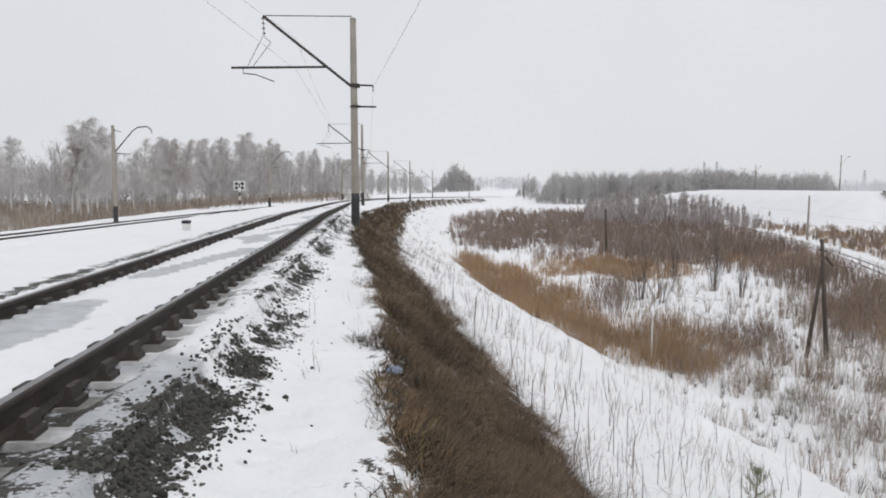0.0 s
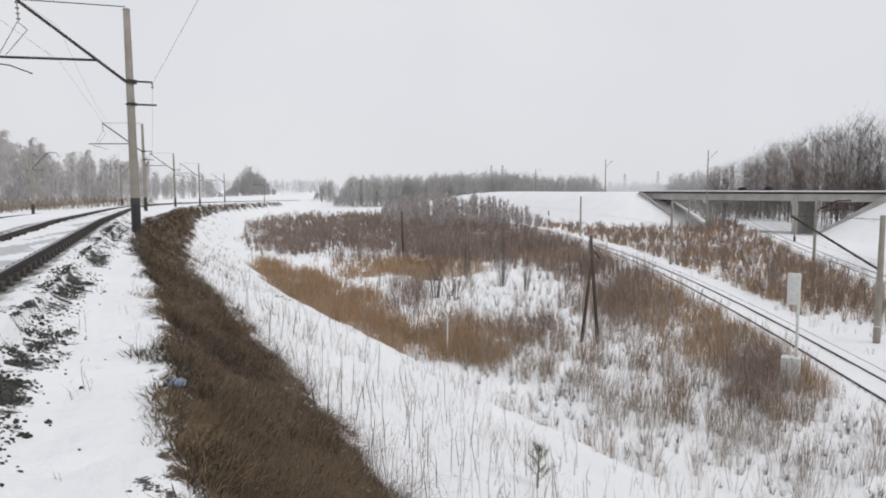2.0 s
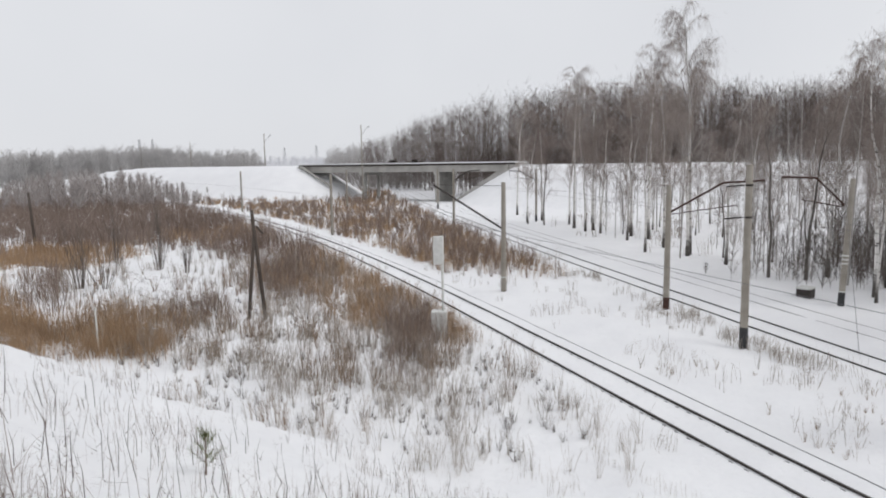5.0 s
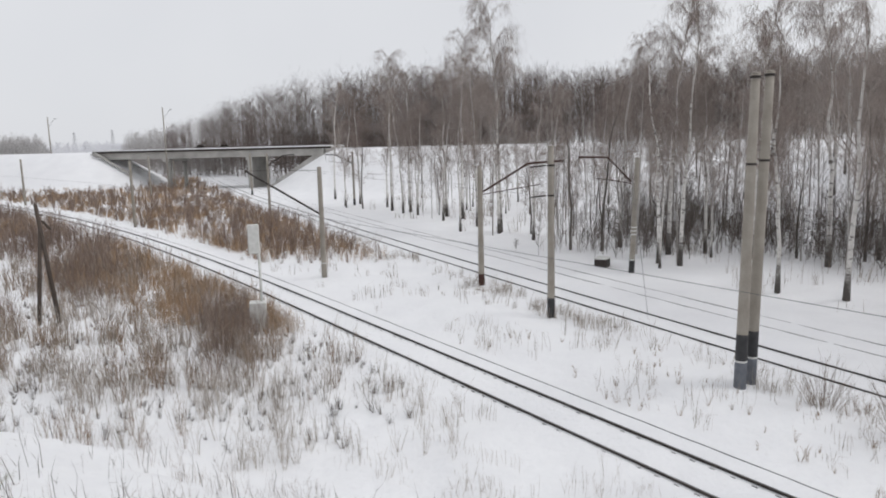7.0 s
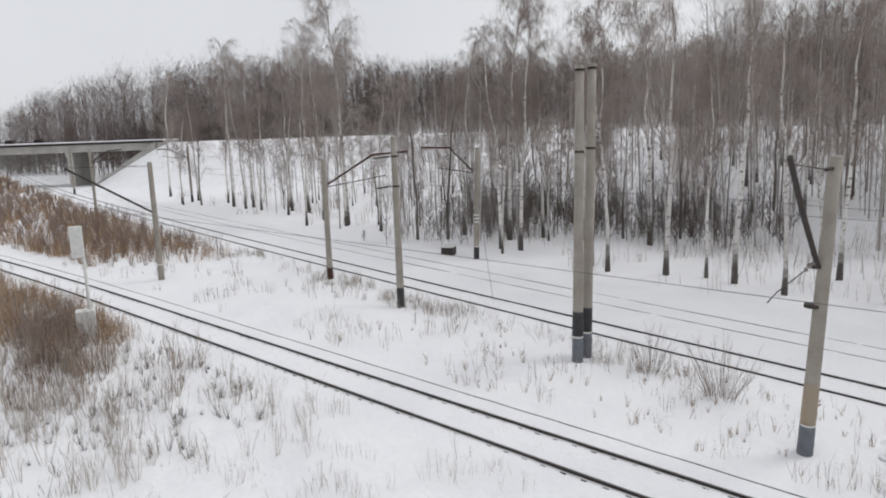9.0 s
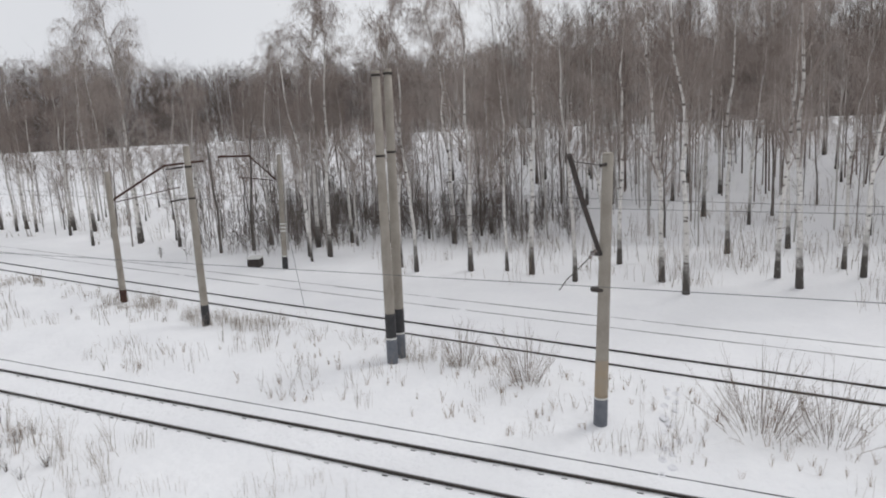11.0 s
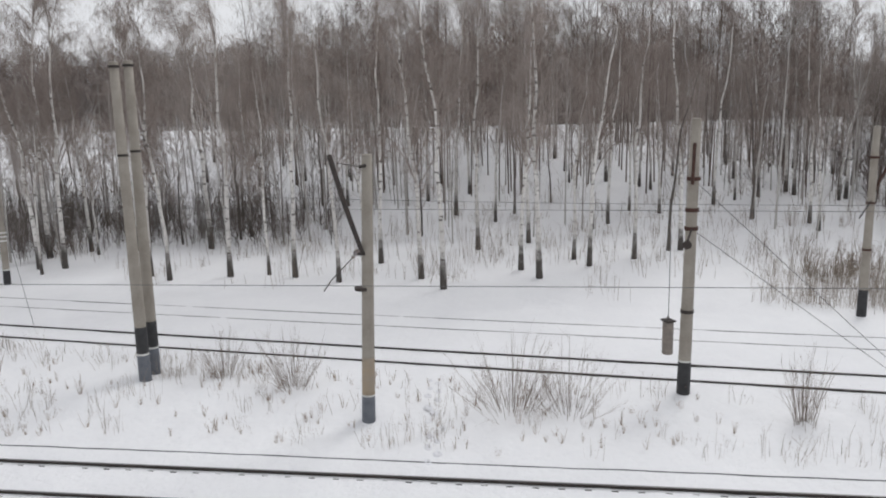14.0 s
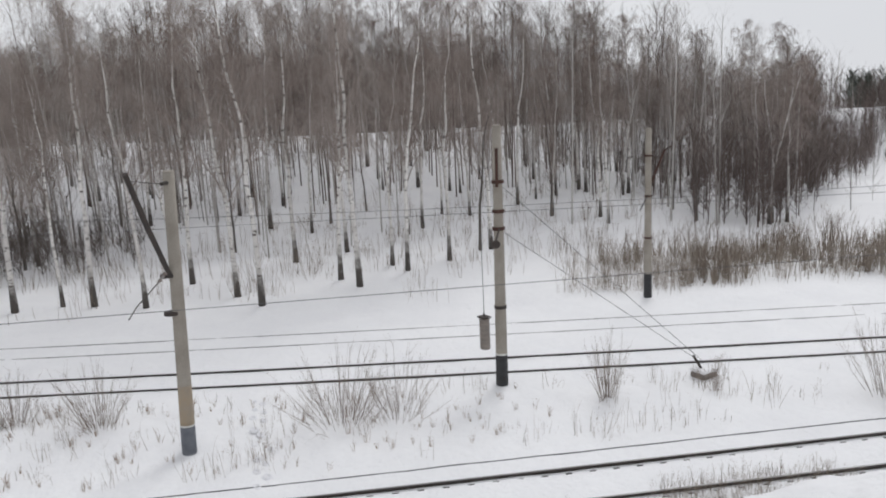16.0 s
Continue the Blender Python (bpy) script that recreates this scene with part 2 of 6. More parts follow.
def land(x, y):
    x, y = np.asarray(x, float), np.asarray(y, float)
    u = x - x_upper(y)
    eo, fo = edge_off(y), foot_off(y)
    low = -7.85 + 0.12 * lumps(x, y, 9) + 0.09 * lumps(x, y, 3.1, 2) + 0.02 * lumps(x, y, 0.8, 6)
    # shallow beds of the lower tracks
    for xc, c in ((x_near(y), 0.9), (x_far(y), 0.86), (x_far(y) + 5.4, 0.86)):
        d = np.abs(x - xc) * c
        low = np.where(d < 4, low + (-7.81 + 0.009 * lumps(x, y, 0.55, 3) + 0.009 * lumps(x, y, 2.7, 1) - low) * sstep(4, 2.2, d), low)
    low = low + 0.35 * np.exp(-((x - x_near(y) - 6.0) / 2.6) ** 2) * sstep(45, 30, y) * sstep(-9, 2, y)
    low = low + 0.07 * lumps(x, y, 1.5, 3) * sstep(2.6, 4.0, x - x_near(y)) * sstep(-2.4, -4.0, x - x_far(y))
    beyond = (x - x_far(y)) * 0.86
    low = low + 6.6 * sstep(26, 68, beyond) * sstep(95, 60, y) + 0.5 * lumps(x, y, 15, 5) * sstep(18, 40, beyond) * sstep(95, 60, y)
    low = np.where((y < -30), low - 6.4 * sstep(26, 68, beyond) * sstep(-38, -75, y), low)
    wild = sstep(16, 22, u) * sstep(-3, -7, (x - x_near(y)))
    low = low + wild * 0.12 * lumps(x, y, 1.3, 4)
    # upper embankment
    rough = 0.05 * lumps(x, y, 1.1, 1) + 0.02 * lumps(x, y, 0.37, 3)
    k = np.clip((u - eo) / np.maximum(fo - eo, 1), 0, 1)
    slope = -7.85 * (k + 0.035 * np.sin(k * np.pi * 2)) - 0.12 * sstep(0, 0.05, k) + (rough * 1.8 + 0.10 * lumps(x, y, 3.2, 6)) * sstep(0, 0.1, k)
    top = 0.0 + 0.45 * rough + 0.022 * lumps(x, y, 0.34, 9) * sstep(1.7, 2.1, u) * sstep(40, 12, np.abs(y)) + 0.10 * sstep(2.2, 1.7, u) + 0.12 * sstep(1.7, 1.45, u)
    bed = 0.255 + 0.022 * lumps(x, y, 0.5)
    inner = 0.345 + 0.012 * lumps(x, y, 0.9)
    z = np.where(u > fo, low, np.where(u > eo, slope, top))
    flat = -7.85 * (u - eo) / np.maximum(fo - eo, 1) + rough * 1.3
    soft = low + np.log1p(np.exp(np.clip((flat - low) / 0.28, -30, 30))) * 0.28
    z = np.where(u > fo - 4, soft, z)
    bed = bed - 0.02 + 0.065 * sstep(0.98, 1.2, np.abs(u))
    z = np.where(np.abs(u) < 1.5, bed, z)
    z = np.where(np.abs(u) < 0.70, inner, z)
    drop = fall(y)
    z = np.where(u > eo, z + drop * (1 - k), z + drop)
    left = 0.24 - 1.55 * sstep(-4, -13, u) - 1.9 * sstep(-19, -26, u) + rough * 0.6 * sstep(-1.8, -3, u)
    u2 = x - x_second(y)
    left = np.where(np.abs(u2) < 3, left + (-1.32 - left) * sstep(3, 1.5, np.abs(u2)) * (y < 175), left)
    z = np.where(u < -1.5, left + drop * sstep(-16, -4, u), z)
    # road bank with its bridge gap
    for line, zr in ((ROAD_A, 1.1), (ROAD_B, 0.75)):
        d = road_dist(x, y, line)
        zr = zr - 9 * sstep(215, 335, y) if line is ROAD_A else zr
        bank = zr - np.maximum(d - 5.5, 0) / 1.6 - (0.9 * sstep(40, -60, y) if line is ROAD_B else 0)
        z = np.where(u > 12, np.maximum(z, bank), z)
    return z


def spaced(lo, hi, n, power=1.0):
    return lo + (hi - lo) * np.linspace(0, 1, n) ** power


def strip_mid(y):
    """Middle of the strip of bare stones beside the upper track."""
    return np.interp(y, [3.0, 4.8, 7.0, 12.0, 25.0], [1.50, 1.70, 1.66, 1.60, 1.55])


def ground_sheet():
    rad = np.concatenate([[0.0], 0.5 * (4200 / 0.5) ** np.linspace(0, 1, 330)])
    az = np.radians(np.concatenate([np.arange(-158, 38, 0.42), np.arange(38, 202, 3.0)]))
    na, nr = len(az), len(rad)
    A, Rr = np.meshgrid(az, rad)
    x, y = -np.sin(A) * Rr, np.cos(A) * Rr
    z = land(x, y)
    co = np.stack([x, y, z], -1).reshape(-1, 3)
    i = np.arange(nr - 1)[:, None] * na
    j = np.arange(na)[None, :]
    k = (j + 1) % na
    quads = np.stack([i + j, i + k, i + na + k, i + na + j], -1).reshape(-1, 4)
    me = bpy.data.meshes.new("ground")
    me.from_pydata(co, [], quads)
    u = (x - x_upper(y)).ravel()
    yy, xx = y.ravel(), x.ravel()
    eo = edge_off(yy)
    far_fade = sstep(60, 30, np.hypot(xx, yy))
    # stones swept clear beside the sleepers, soil at the crest, ballast edge on the other side
    bare = 0.78 * np.exp(-((u - strip_mid(yy) - 0.10 * lumps(xx, yy, 1.6)) / 0.26) ** 2) * (0.55 + 0.47 * sstep(-0.75, -0.1, lumps(xx, yy, 1.9, 7))) * (0.45 + 0.55 * sstep(-0.6, 0.1, lumps(xx, yy, 0.45, 5))) * far_fade * (0.25 + 0.75 * sstep(2.9, 3.5, yy + 0.3 * lumps(xx, yy, 0.5, 2)))
    bare += 0.5 * np.exp(-(((xx + 0.42) / 0.16) ** 2 + ((yy - 3.75) / 0.2) ** 2))
    bare += 0.36 * sstep(5.0, 3.6, yy) * sstep(1.6, 1.2, u) * (u > 0.8)
    bare += 0.42 * np.exp(-((u - eo - 0.05) / 0.22) ** 2) * (lumps(xx, yy, 1.7, 3) > -0.2)
    bare += 0.9 * np.exp(-((u + 1.68) / 0.23) ** 2) * (0.72 + 0.28 * sstep(-0.5, 0.2, lumps(xx, yy, 1.5, 2)))
    bare += 0.34 * sstep(1.35, 0.95, np.abs(u)) * (np.abs(u) > 0.8)
    litter = 0.95 * sstep(eo - 0.2, eo + 0.15, u) * sstep(eo + 2.2, eo + 1.5, u + 0.25 * lumps(xx, yy, 1.5, 2)) * sstep(340, 260, yy)
    icy = 0.75 * (np.abs(u) < 0.68) * sstep(-0.2, 0.5, lumps(xx * 2.2, yy * 0.45, 1.1, 9)) + 0.8 * sstep(6.5, 4.5, yy) * sstep(1.9, 1.3, u) * (u > 0.8) + 0.5 * (np.abs(u) > 0.85) * (np.abs(u) < 1.3) * sstep(-0.4, 0.4, lumps(xx, yy, 0.8, 2))
    icy = icy + 0.36 * (u > 1.3) * sstep(eo + 0.1, eo - 0.3, u) * sstep(0.0, 0.8, lumps(xx, yy, 0.5, 3)) * far_fade
    litter = litter * (0.15 + 0.85 * sstep(-1.1, -0.7, lumps(xx, yy, 0.3, 5) + 0.45 * sstep(eo + 0.2, eo + 0.9, u)))
    for name, val in (("bare", bare), ("litter", litter), ("icy", icy)):
        me.attributes.new(name, "FLOAT", "POINT").data.foreach_set("value", np.ascontiguousarray(val, np.float32))
    me.polygons.foreach_set("use_smooth", np.ones(len(quads), bool))
    me.materials.append(M_GROUND)
    ob = new("ground", me)
    return tagged(ob, "snow-covered railway embankment, low ground and fields", "ground", kind="structure")


ground_sheet()


def zat(x, y):
    return float(land(np.array([float(x)]), np.array([float(y)]))[0])


# ---- builders ----
def part(name, bm, material, parent, label="", smooth=False):
    me = bpy.data.meshes.new(name)
    bm.to_mesh(me)
    bm.free()
    me.materials.append(material)
    if smooth:
        me.polygons.foreach_set("use_smooth", np.ones(len(me.polygons), bool))
    ob = new(name, me)
    if parent:
        ob.parent = parent
    if label:
        tagged(ob, label)
    return ob


def empty(name, at, label, category, group="", turn=0.0, kind=""):
    ob = new(name)
    ob.matrix_world = pose(*at, 0, 0, turn)
    return tagged(ob, label, category, group, kind)


def tube(bm, pts, radii, sides=8, cap=True):
    """A round rod through points, with a radius at each."""
    pts = [Vector(p) for p in pts]
    if isinstance(radii, (int, float)):
        radii = [radii] * len(pts)
    rings = []
    for i, (p, r) in enumerate(zip(pts, radii)):
        d = (pts[min(i + 1, len(pts) - 1)] - pts[max(i - 1, 0)]).normalized()
        a = d.orthogonal().normalized() if abs(d.z) < 0.95 else Vector((1, 0, 0))
        b = d.cross(a).normalized()
        a = b.cross(d)
        rings.append([bm.verts.new(p + (a * math.cos(t) + b * math.sin(t)) * r) for t in (2 * math.pi * k / sides for k in range(sides))])
    for r0, r1 in zip(rings, rings[1:]):
        for k in range(sides):
            bm.faces.new((r0[k], r0[(k + 1) % sides], r1[(k + 1) % sides], r1[k]))
    if cap:
        bm.faces.new(rings[0][::-1])
        bm.faces.new(rings[-1])
    return bm


def box(bm, lo, hi, bevel=0.0, m=None):
    lo, hi = Vector(lo), Vector(hi)
    r = bmesh.ops.create_cube(bm, size=1.0)
    vs = r["verts"]
    for v in vs:
        v.co = Vector(((lo[i] + hi[i]) / 2 + v.co[i] * (hi[i] - lo[i])) for i in range(3))
        if m:
            v.co = m @ v.co
    if bevel:
        es = list({e for v in vs for e in v.link_edges})
        bmesh.ops.bevel(bm, geom=es, offset=bevel, segments=1, affect="EDGES")
    return bm


def lathe(bm, profile, sides=12, m=None):
    """Turns a profile of (radius, height) round z."""
    rings = []
    for r, z in profile:
        ring = []
        for k in range(sides):
            t = 2 * math.pi * k / sides
            c = Vector((r * math.cos(t), r * math.sin(t), z))
            ring.append(bm.verts.new(m @ c if m else c))
        rings.append(ring)
    for r0, r1 in zip(rings, rings[1:]):
        for k in range(sides):
            bm.faces.new((r0[k], r0[(k + 1) % sides], r1[(k + 1) % sides], r1[k]))
    bm.faces.new(rings[0][::-1])
    bm.faces.new(rings[-1])
    return bm


class Soup:
    """Triangles gathered fast with numpy, for branches, twigs and blades."""

    def __init__(self):
        self.v, self.f, self.n = [], [], 0

    def add(self, v, f):
        self.v.append(np.asarray(v, np.float32).reshape(-1, 3))
        self.f.append(np.asarray(f, np.int32).reshape(-1, 3) + self.n)
        self.n += len(self.v[-1])

    def sticks(self, a, b, ra, rb):
        """Three-sided tapered sticks from points a to b (n, 3)."""
        a, b = np.asarray(a, float).reshape(-1, 3), np.asarray(b, float).reshape(-1, 3)
        n = len(a)
        ra, rb = np.broadcast_to(ra, n), np.broadcast_to(rb, n)
        d = b - a
        d = d / np.maximum(np.linalg.norm(d, axis=1, keepdims=True), 1e-6)
        h = np.where(np.abs(d[:, 2:3]) > 0.9, np.array([[1.0, 0, 0]]), np.array([[0, 0, 1.0]]))
        p = np.cross(d, h)
        p /= np.linalg.norm(p, axis=1, keepdims=True)
        q = np.cross(d, p)
        vs = []
        for base, r in ((a, ra), (b, rb)):
            for k in range(3):
                t = 2 * np.pi * k / 3
                vs.append(base + (p * np.cos(t) + q * np.sin(t)) * r[:, None])
        v = np.stack(vs, 1)
        f = np.array([(0, 1, 4), (0, 4, 3), (1, 2, 5), (1, 5, 4), (2, 0, 3), (2, 3, 5)])
        self.add(v, (np.arange(n)[:, None, None] * 6 + f[None]))

    def blades(self, a, tip, width):
        """Thin three-cornered blades that stand at a and end at tip."""
        a, tip = np.asarray(a, float), np.asarray(tip, float)
        n = len(a)
        t = np.random.rand(n) * 2 * np.pi
        w = np.stack([np.cos(t), np.sin(t), np.zeros(n)], 1) * np.broadcast_to(width, n)[:, None] / 2
        v = np.stack([a - w, a + w, tip], 1)
        self.add(v, np.arange(3 * n).reshape(n, 3))

    def bent(self, a, mid, tip, width):
        """Thin blades that bow over at mid."""
        a, mid, tip = (np.asarray(k, float) for k in (a, mid, tip))
        n = len(a)
        t = np.random.rand(n) * 2 * np.pi
        w = np.stack([np.cos(t), np.sin(t), np.zeros(n)], 1) * np.broadcast_to(width, n)[:, None] / 2
        v = np.stack([a - w, a + w, mid - w * 0.75, mid + w * 0.75, tip], 1)
        f = np.array([(0, 1, 3), (0, 3, 2), (2, 3, 4)])
        self.add(v, np.arange(n)[:, None, None] * 5 + f[None])

    def mesh(self, name, material):
        v, f = np.concatenate(self.v), np.concatenate(self.f)
        me = bpy.data.meshes.new(name)
        me.vertices.add(len(v))
        me.vertices.foreach_set("co", v.ravel())
        me.loops.add(len(f) * 3)
        me.loops.foreach_set("vertex_index", f.ravel())
        me.polygons.add(len(f))
        me.polygons.foreach_set("loop_start", np.arange(len(f), dtype=np.int32) * 3)
        me.polygons.foreach_set("loop_total", np.full(len(f), 3, np.int32))
        me.update(calc_edges=True)
        me.materials.append(material)
        return me


# ---- railway tracks ----
RAIL = [(-0.075, 0.0), (0.075, 0.0), (0.072, 0.014), (0.012, 0.03), (0.011, 0.125), (0.037, 0.142), (0.037, 0.168), (0.028, 0.18), (-0.028, 0.18), (-0.037, 0.168), (-0.037, 0.142), (-0.011, 0.125), (-0.012, 0.03), (-0.072, 0.014)]


def rail_run(name, xc, side, ztop, ys, parent, scale=1.0, label=""):
    """A rail of true section swept along a track's middle line, its head worn bright."""
    bm = bmesh.new()
    rings = []
    for y in ys:
        s = (float(xc(y + 0.5)) - float(xc(y - 0.5)))
        d = Vector((s, 1, 0)).normalized()
        nrm = Vector((d.y, -d.x, 0))
        c = Vector((float(xc(y)), y, 0)) + nrm * side
        zt = ztop + (float(fall(y)) if ztop > 0 else 0)
        rings.append([bm.verts.new(c + nrm * px * scale + Vector((0, 0, zt - 0.18 * scale + pz * scale))) for px, pz in RAIL])
    n = len(RAIL)
    for r0, r1 in zip(rings, rings[1:]):
        for k in range(n):
            f = bm.faces.new((r0[k], r1[k], r1[(k + 1) % n], r0[(k + 1) % n]))
            f.material_index = 1 if k == 7 else 0
    ob = part(name, bm, M_STEEL, parent, label)
    ob.data.materials.append(M_RAILTOP)
    return ob


def track(label, xc, ztop, ys, scale=1.0):
    t = empty("railway_track", (0, 0, 0), label, "railway track")
    for side in (-0.795, 0.795):
        rail_run("rail", xc, side, ztop, ys, t, scale, "dark rusty steel rail with worn head")
    return t


upper = track("upper railway track on concrete sleepers in packed snow", x_upper, 0.46, list(np.arange(-14, 60, 1.5)) + list(np.arange(60, 420, 6.0)))
second = track("parallel railway track half buried in snow", x_second, -1.22, list(np.arange(-20, 170, 4.0)))
near_t = track("lower railway track with dark rails in fresh snow", x_near, -7.71, list(np.arange(-70, 120, 2.5)) + list(np.arange(120, 320, 8.0)))
far_t = track("main railway track with dark rails sunk in snow", x_far, -7.738, list(np.arange(-90, 215, 3.0)))
third = track("railway track almost covered by snow", lambda y: x_far(y) + 5.4, -7.798, list(np.arange(-90, 215, 3.0)))


# ---- catenary poles ----
def shaft_bm(h, r0, r1, lean, z0, z1, grow=0.0, sides=16):
    bm = bmesh.new()
    n = 6
    pts, rad = [], []
    for i in range(n + 1):
        z = z0 + (z1 - z0) * i / n
        k = z / h
        pts.append((lean[0] * k, lean[1] * k, z))
        rad.append(r0 + (r1 - r0) * k + grow)
    return tube(bm, pts, rad, sides)


def pole(x, y, ztop, r0=0.19, r1=0.13, lean=(0, 0), dark=1.4, ring=0.0, z=None, label="tall weathered grey concrete catenary pole", base=None, group="catenary poles"):
    z0 = zat(x, y) if z is None else z
    h = ztop - z0
    p = empty("catenary_pole", (x, y, z0), label, "pole", group)
    part("shaft", shaft_bm(h, r0, r1, lean, -0.4, h), M_CONC, p, smooth=True)
    if dark:
        part("painted_base", shaft_bm(h, r0, r1, lean, -0.42, dark, 0.006), base or M_TAR, p, "black tarred pole foot", smooth=True)
    if ring:
        part("painted_ring", shaft_bm(h, r0, r1, lean, dark, dark + ring, 0.008), M_WHITE, p, "white painted ring", smooth=True)
    cap = bmesh.new()
    lathe(cap, [(r1 + 0.01, h - 0.02), (r1 + 0.015, h), (r1 * 0.8, h + 0.04), (0.02, h + 0.05)], 12, Matrix.Translation((lean[0], lean[1], 0)))
    part("cap", cap, M_CONC, p)
    p["h"] = h
    return p


def rod(name, p, a, b, r, material=M_DARK, label="", sides=6):
    return part(name, tube(bmesh.new(), [a, b], r, sides), material, p, label)


def collar(p, h, r, material=M_DARK):
    bm = bmesh.new()
    lathe(bm, [(r + 0.005, -0.05), (r + 0.03, -0.045), (r + 0.03, 0.045), (r + 0.005, 0.05)], 14, Matrix.Translation((0, 0, h)))
    return part("collar", bm, material, p, "iron clamp round the pole")


def insulator(p, a, b, n=4, r=0.07):
    """A string of glazed discs between a and b."""
    a, b = Vector(a), Vector(b)
    q = (b - a).to_track_quat("Z", "Y").to_matrix().to_4x4()
    L = (b - a).length
    prof = [(0.012, 0)]
    for i in range(n):
        z = L * (i + 0.3) / n
        prof += [(0.018, z), (r, z + L * 0.12 / n), (r * 0.9, z + L * 0.3 / n), (0.018, z + L * 0.4 / n)]
    prof.append((0.012, L))
    bm = lathe(bmesh.new(), prof, 10, Matrix.Translation(a) @ q)
    return part("insulator", bm, M_GLASSY, p, "glazed insulator string", smooth=True)


def cantilever(p, h, d, reach, tip_up, low=0.0, rough=M_DARK, wire=True):
    """Inclined boom with tie rod, registration tube and hanging insulator, along the unit direction d."""
    D = Vector((d[0], d[1], 0)).normalized()
    foot = D * 0.15 + Vector((0, 0, h))
    tip = D * reach + Vector((0, 0, h + tip_up))
    boom = part("boom", tube(bmesh.new(), [foot, tip], 0.055, 8), rough, p, "inclined steel boom")
    rod("tie_rod", p, D * 0.12 + Vector((0, 0, h + tip_up + 0.1)), tip + Vector((0, 0, 0.02)), 0.018, rough)
    collar(p, h, 0.17)
    return D, tip, boom


# upper line: the first pole stands at the crest of the bank
TR = Vector((-1, -0.105, 0)).normalized()


def upper_pole(x, y, ztop, fine=True, dark=1.35):
    p = pole(x, y, ztop, 0.17, 0.12, (-0.08, 0), dark, label="tall concrete catenary pole with tarred foot on the embankment crest", group="upper line poles")
    h = p["h"]
    D, tip, boom = cantilever(p, h - 2.65, TR, 3.6, 2.65)
    # registration tube, hanger and steady arm
    k = 0.28
    node = D * (0.15 + 3.45 * k) + Vector((0, 0, h - 2.65 + 2.65 * k))
    endt = D * 4.85 + Vector((0, 0, node.z - 0.12))
    reg = rod("registration_tube", p, node, endt, 0.045)
    insulator(boom, tip, tip + Vector((0.02, 0, -0.75)) - D * 0.02, 4)
    mid = tip + Vector((0, 0, -0.75))
    rod("hanger", p, mid, D * 4.25 + Vector((0, 0, endt.z + 0.02)), 0.014, M_WIRE)
    rod("hanger", p, mid, D * 3.3 + Vector((0, 0, node.z + 0.9)), 0.014, M_WIRE)
    rod("hanger", p, D * 3.3 + Vector((0, 0, node.z + 0.9)), D * 4.0 + Vector((0, 0, endt.z + 0.1)), 0.014, M_WIRE)
    drop = tube(bmesh.new(), [D * 4.4 + Vector((0, 0, endt.z)), D * 4.4 + Vector((0, 0, endt.z - 0.2)), D * 3.9 + Vector((0, 0, endt.z - 0.25)), D * 3.2 + Vector((0, 0, endt.z - 0.5))], 0.022, 6)
    part("steady_arm", drop, M_DARK, reg)
    for hh, half in ((h - 3.45, 0.5), (h - 2.6, 0.42)):
        arm = rod("crossarm", p, D * (0.22) + Vector((0, 0, hh)), D * (-half * 1.7) + Vector((0, 0, hh)), 0.035)
        collar(p, hh, 0.16)
    insulator(arm, D * -0.72 + Vector((0, 0, h - 2.6)), D * -0.72 + Vector((0, 0, h - 2.85)), 2, 0.05)
    return p


upper_pole(-3.57, 28.6, 8.24)
upper_pole(-8.55, 74.7, 8.0)
for x, y, zt in ((-9.4, 120.6, 7.4), (-7.2, 153.4, 7.0), (-3.2, 215.0, 6.4), (10.5, 280.0, 5.6)):
    upper_pole(x, y, zt)

# poles of the second track, arms over its rails
for x, y, zt in ((-25.4, 54.2, 6.05), (-23.3, 94.0, 6.1), (-20.0, 139.0, 6.2)):
    p = pole(x, y, zt, 0.17, 0.12, (0, 0), 1.3, z=-1.4, label="concrete catenary pole beside the half-buried track", group="second track poles")
    h = p["h"]
    a = [(0.1, 0, h - 2.0), (1.6, -0.1, h - 0.35), (2.0, -0.1, h - 0.1), (2.7, -0.1, h - 0.05), (3.0, -0.1, h - 0.3)]
    boom = part("boom", tube(bmesh.new(), a, 0.045, 6), M_DARK, p, "bent steel boom")
    rod("tie_rod", p, (0.1, 0, h - 0.3), (0.6, 0, h - 0.45), 0.03)
    rod("crossarm", p, (0, 0, h - 2.1), (1.3, -0.1, h - 2.15), 0.03)
    insulator(boom, (3.0, -0.1, h - 0.3), (3.05, -0.1, h - 0.6), 3)

# ---- upper track: sleepers, clips ----
def sleeper_bm():
    bm = bmesh.new()
    secs = [(-1.35, 0.15, 0.10), (-0.95, 0.15, 0.115), (-0.6, 0.13, 0.11), (0, 0.11, 0.085), (0.6, 0.13, 0.11), (0.95, 0.15, 0.115), (1.35, 0.15, 0.10)]
    rings = []
    for x, w, h in secs:
        rings.append([bm.verts.new(c) for c in ((x, -w, -0.1), (x, w, -0.1), (x, w * 0.8, h), (x, -w * 0.8, h))])
    for r0, r1 in zip(rings, rings[1:]):
        for k in range(4):
            bm.faces.new((r0[k], r0[(k + 1) % 4], r1[(k + 1) % 4], r1[k]))
    bm.faces.new(rings[0])
    bm.faces.new(rings[-1][::-1])
    bmesh.ops.recalc_face_normals(bm, faces=bm.faces)
    return bm


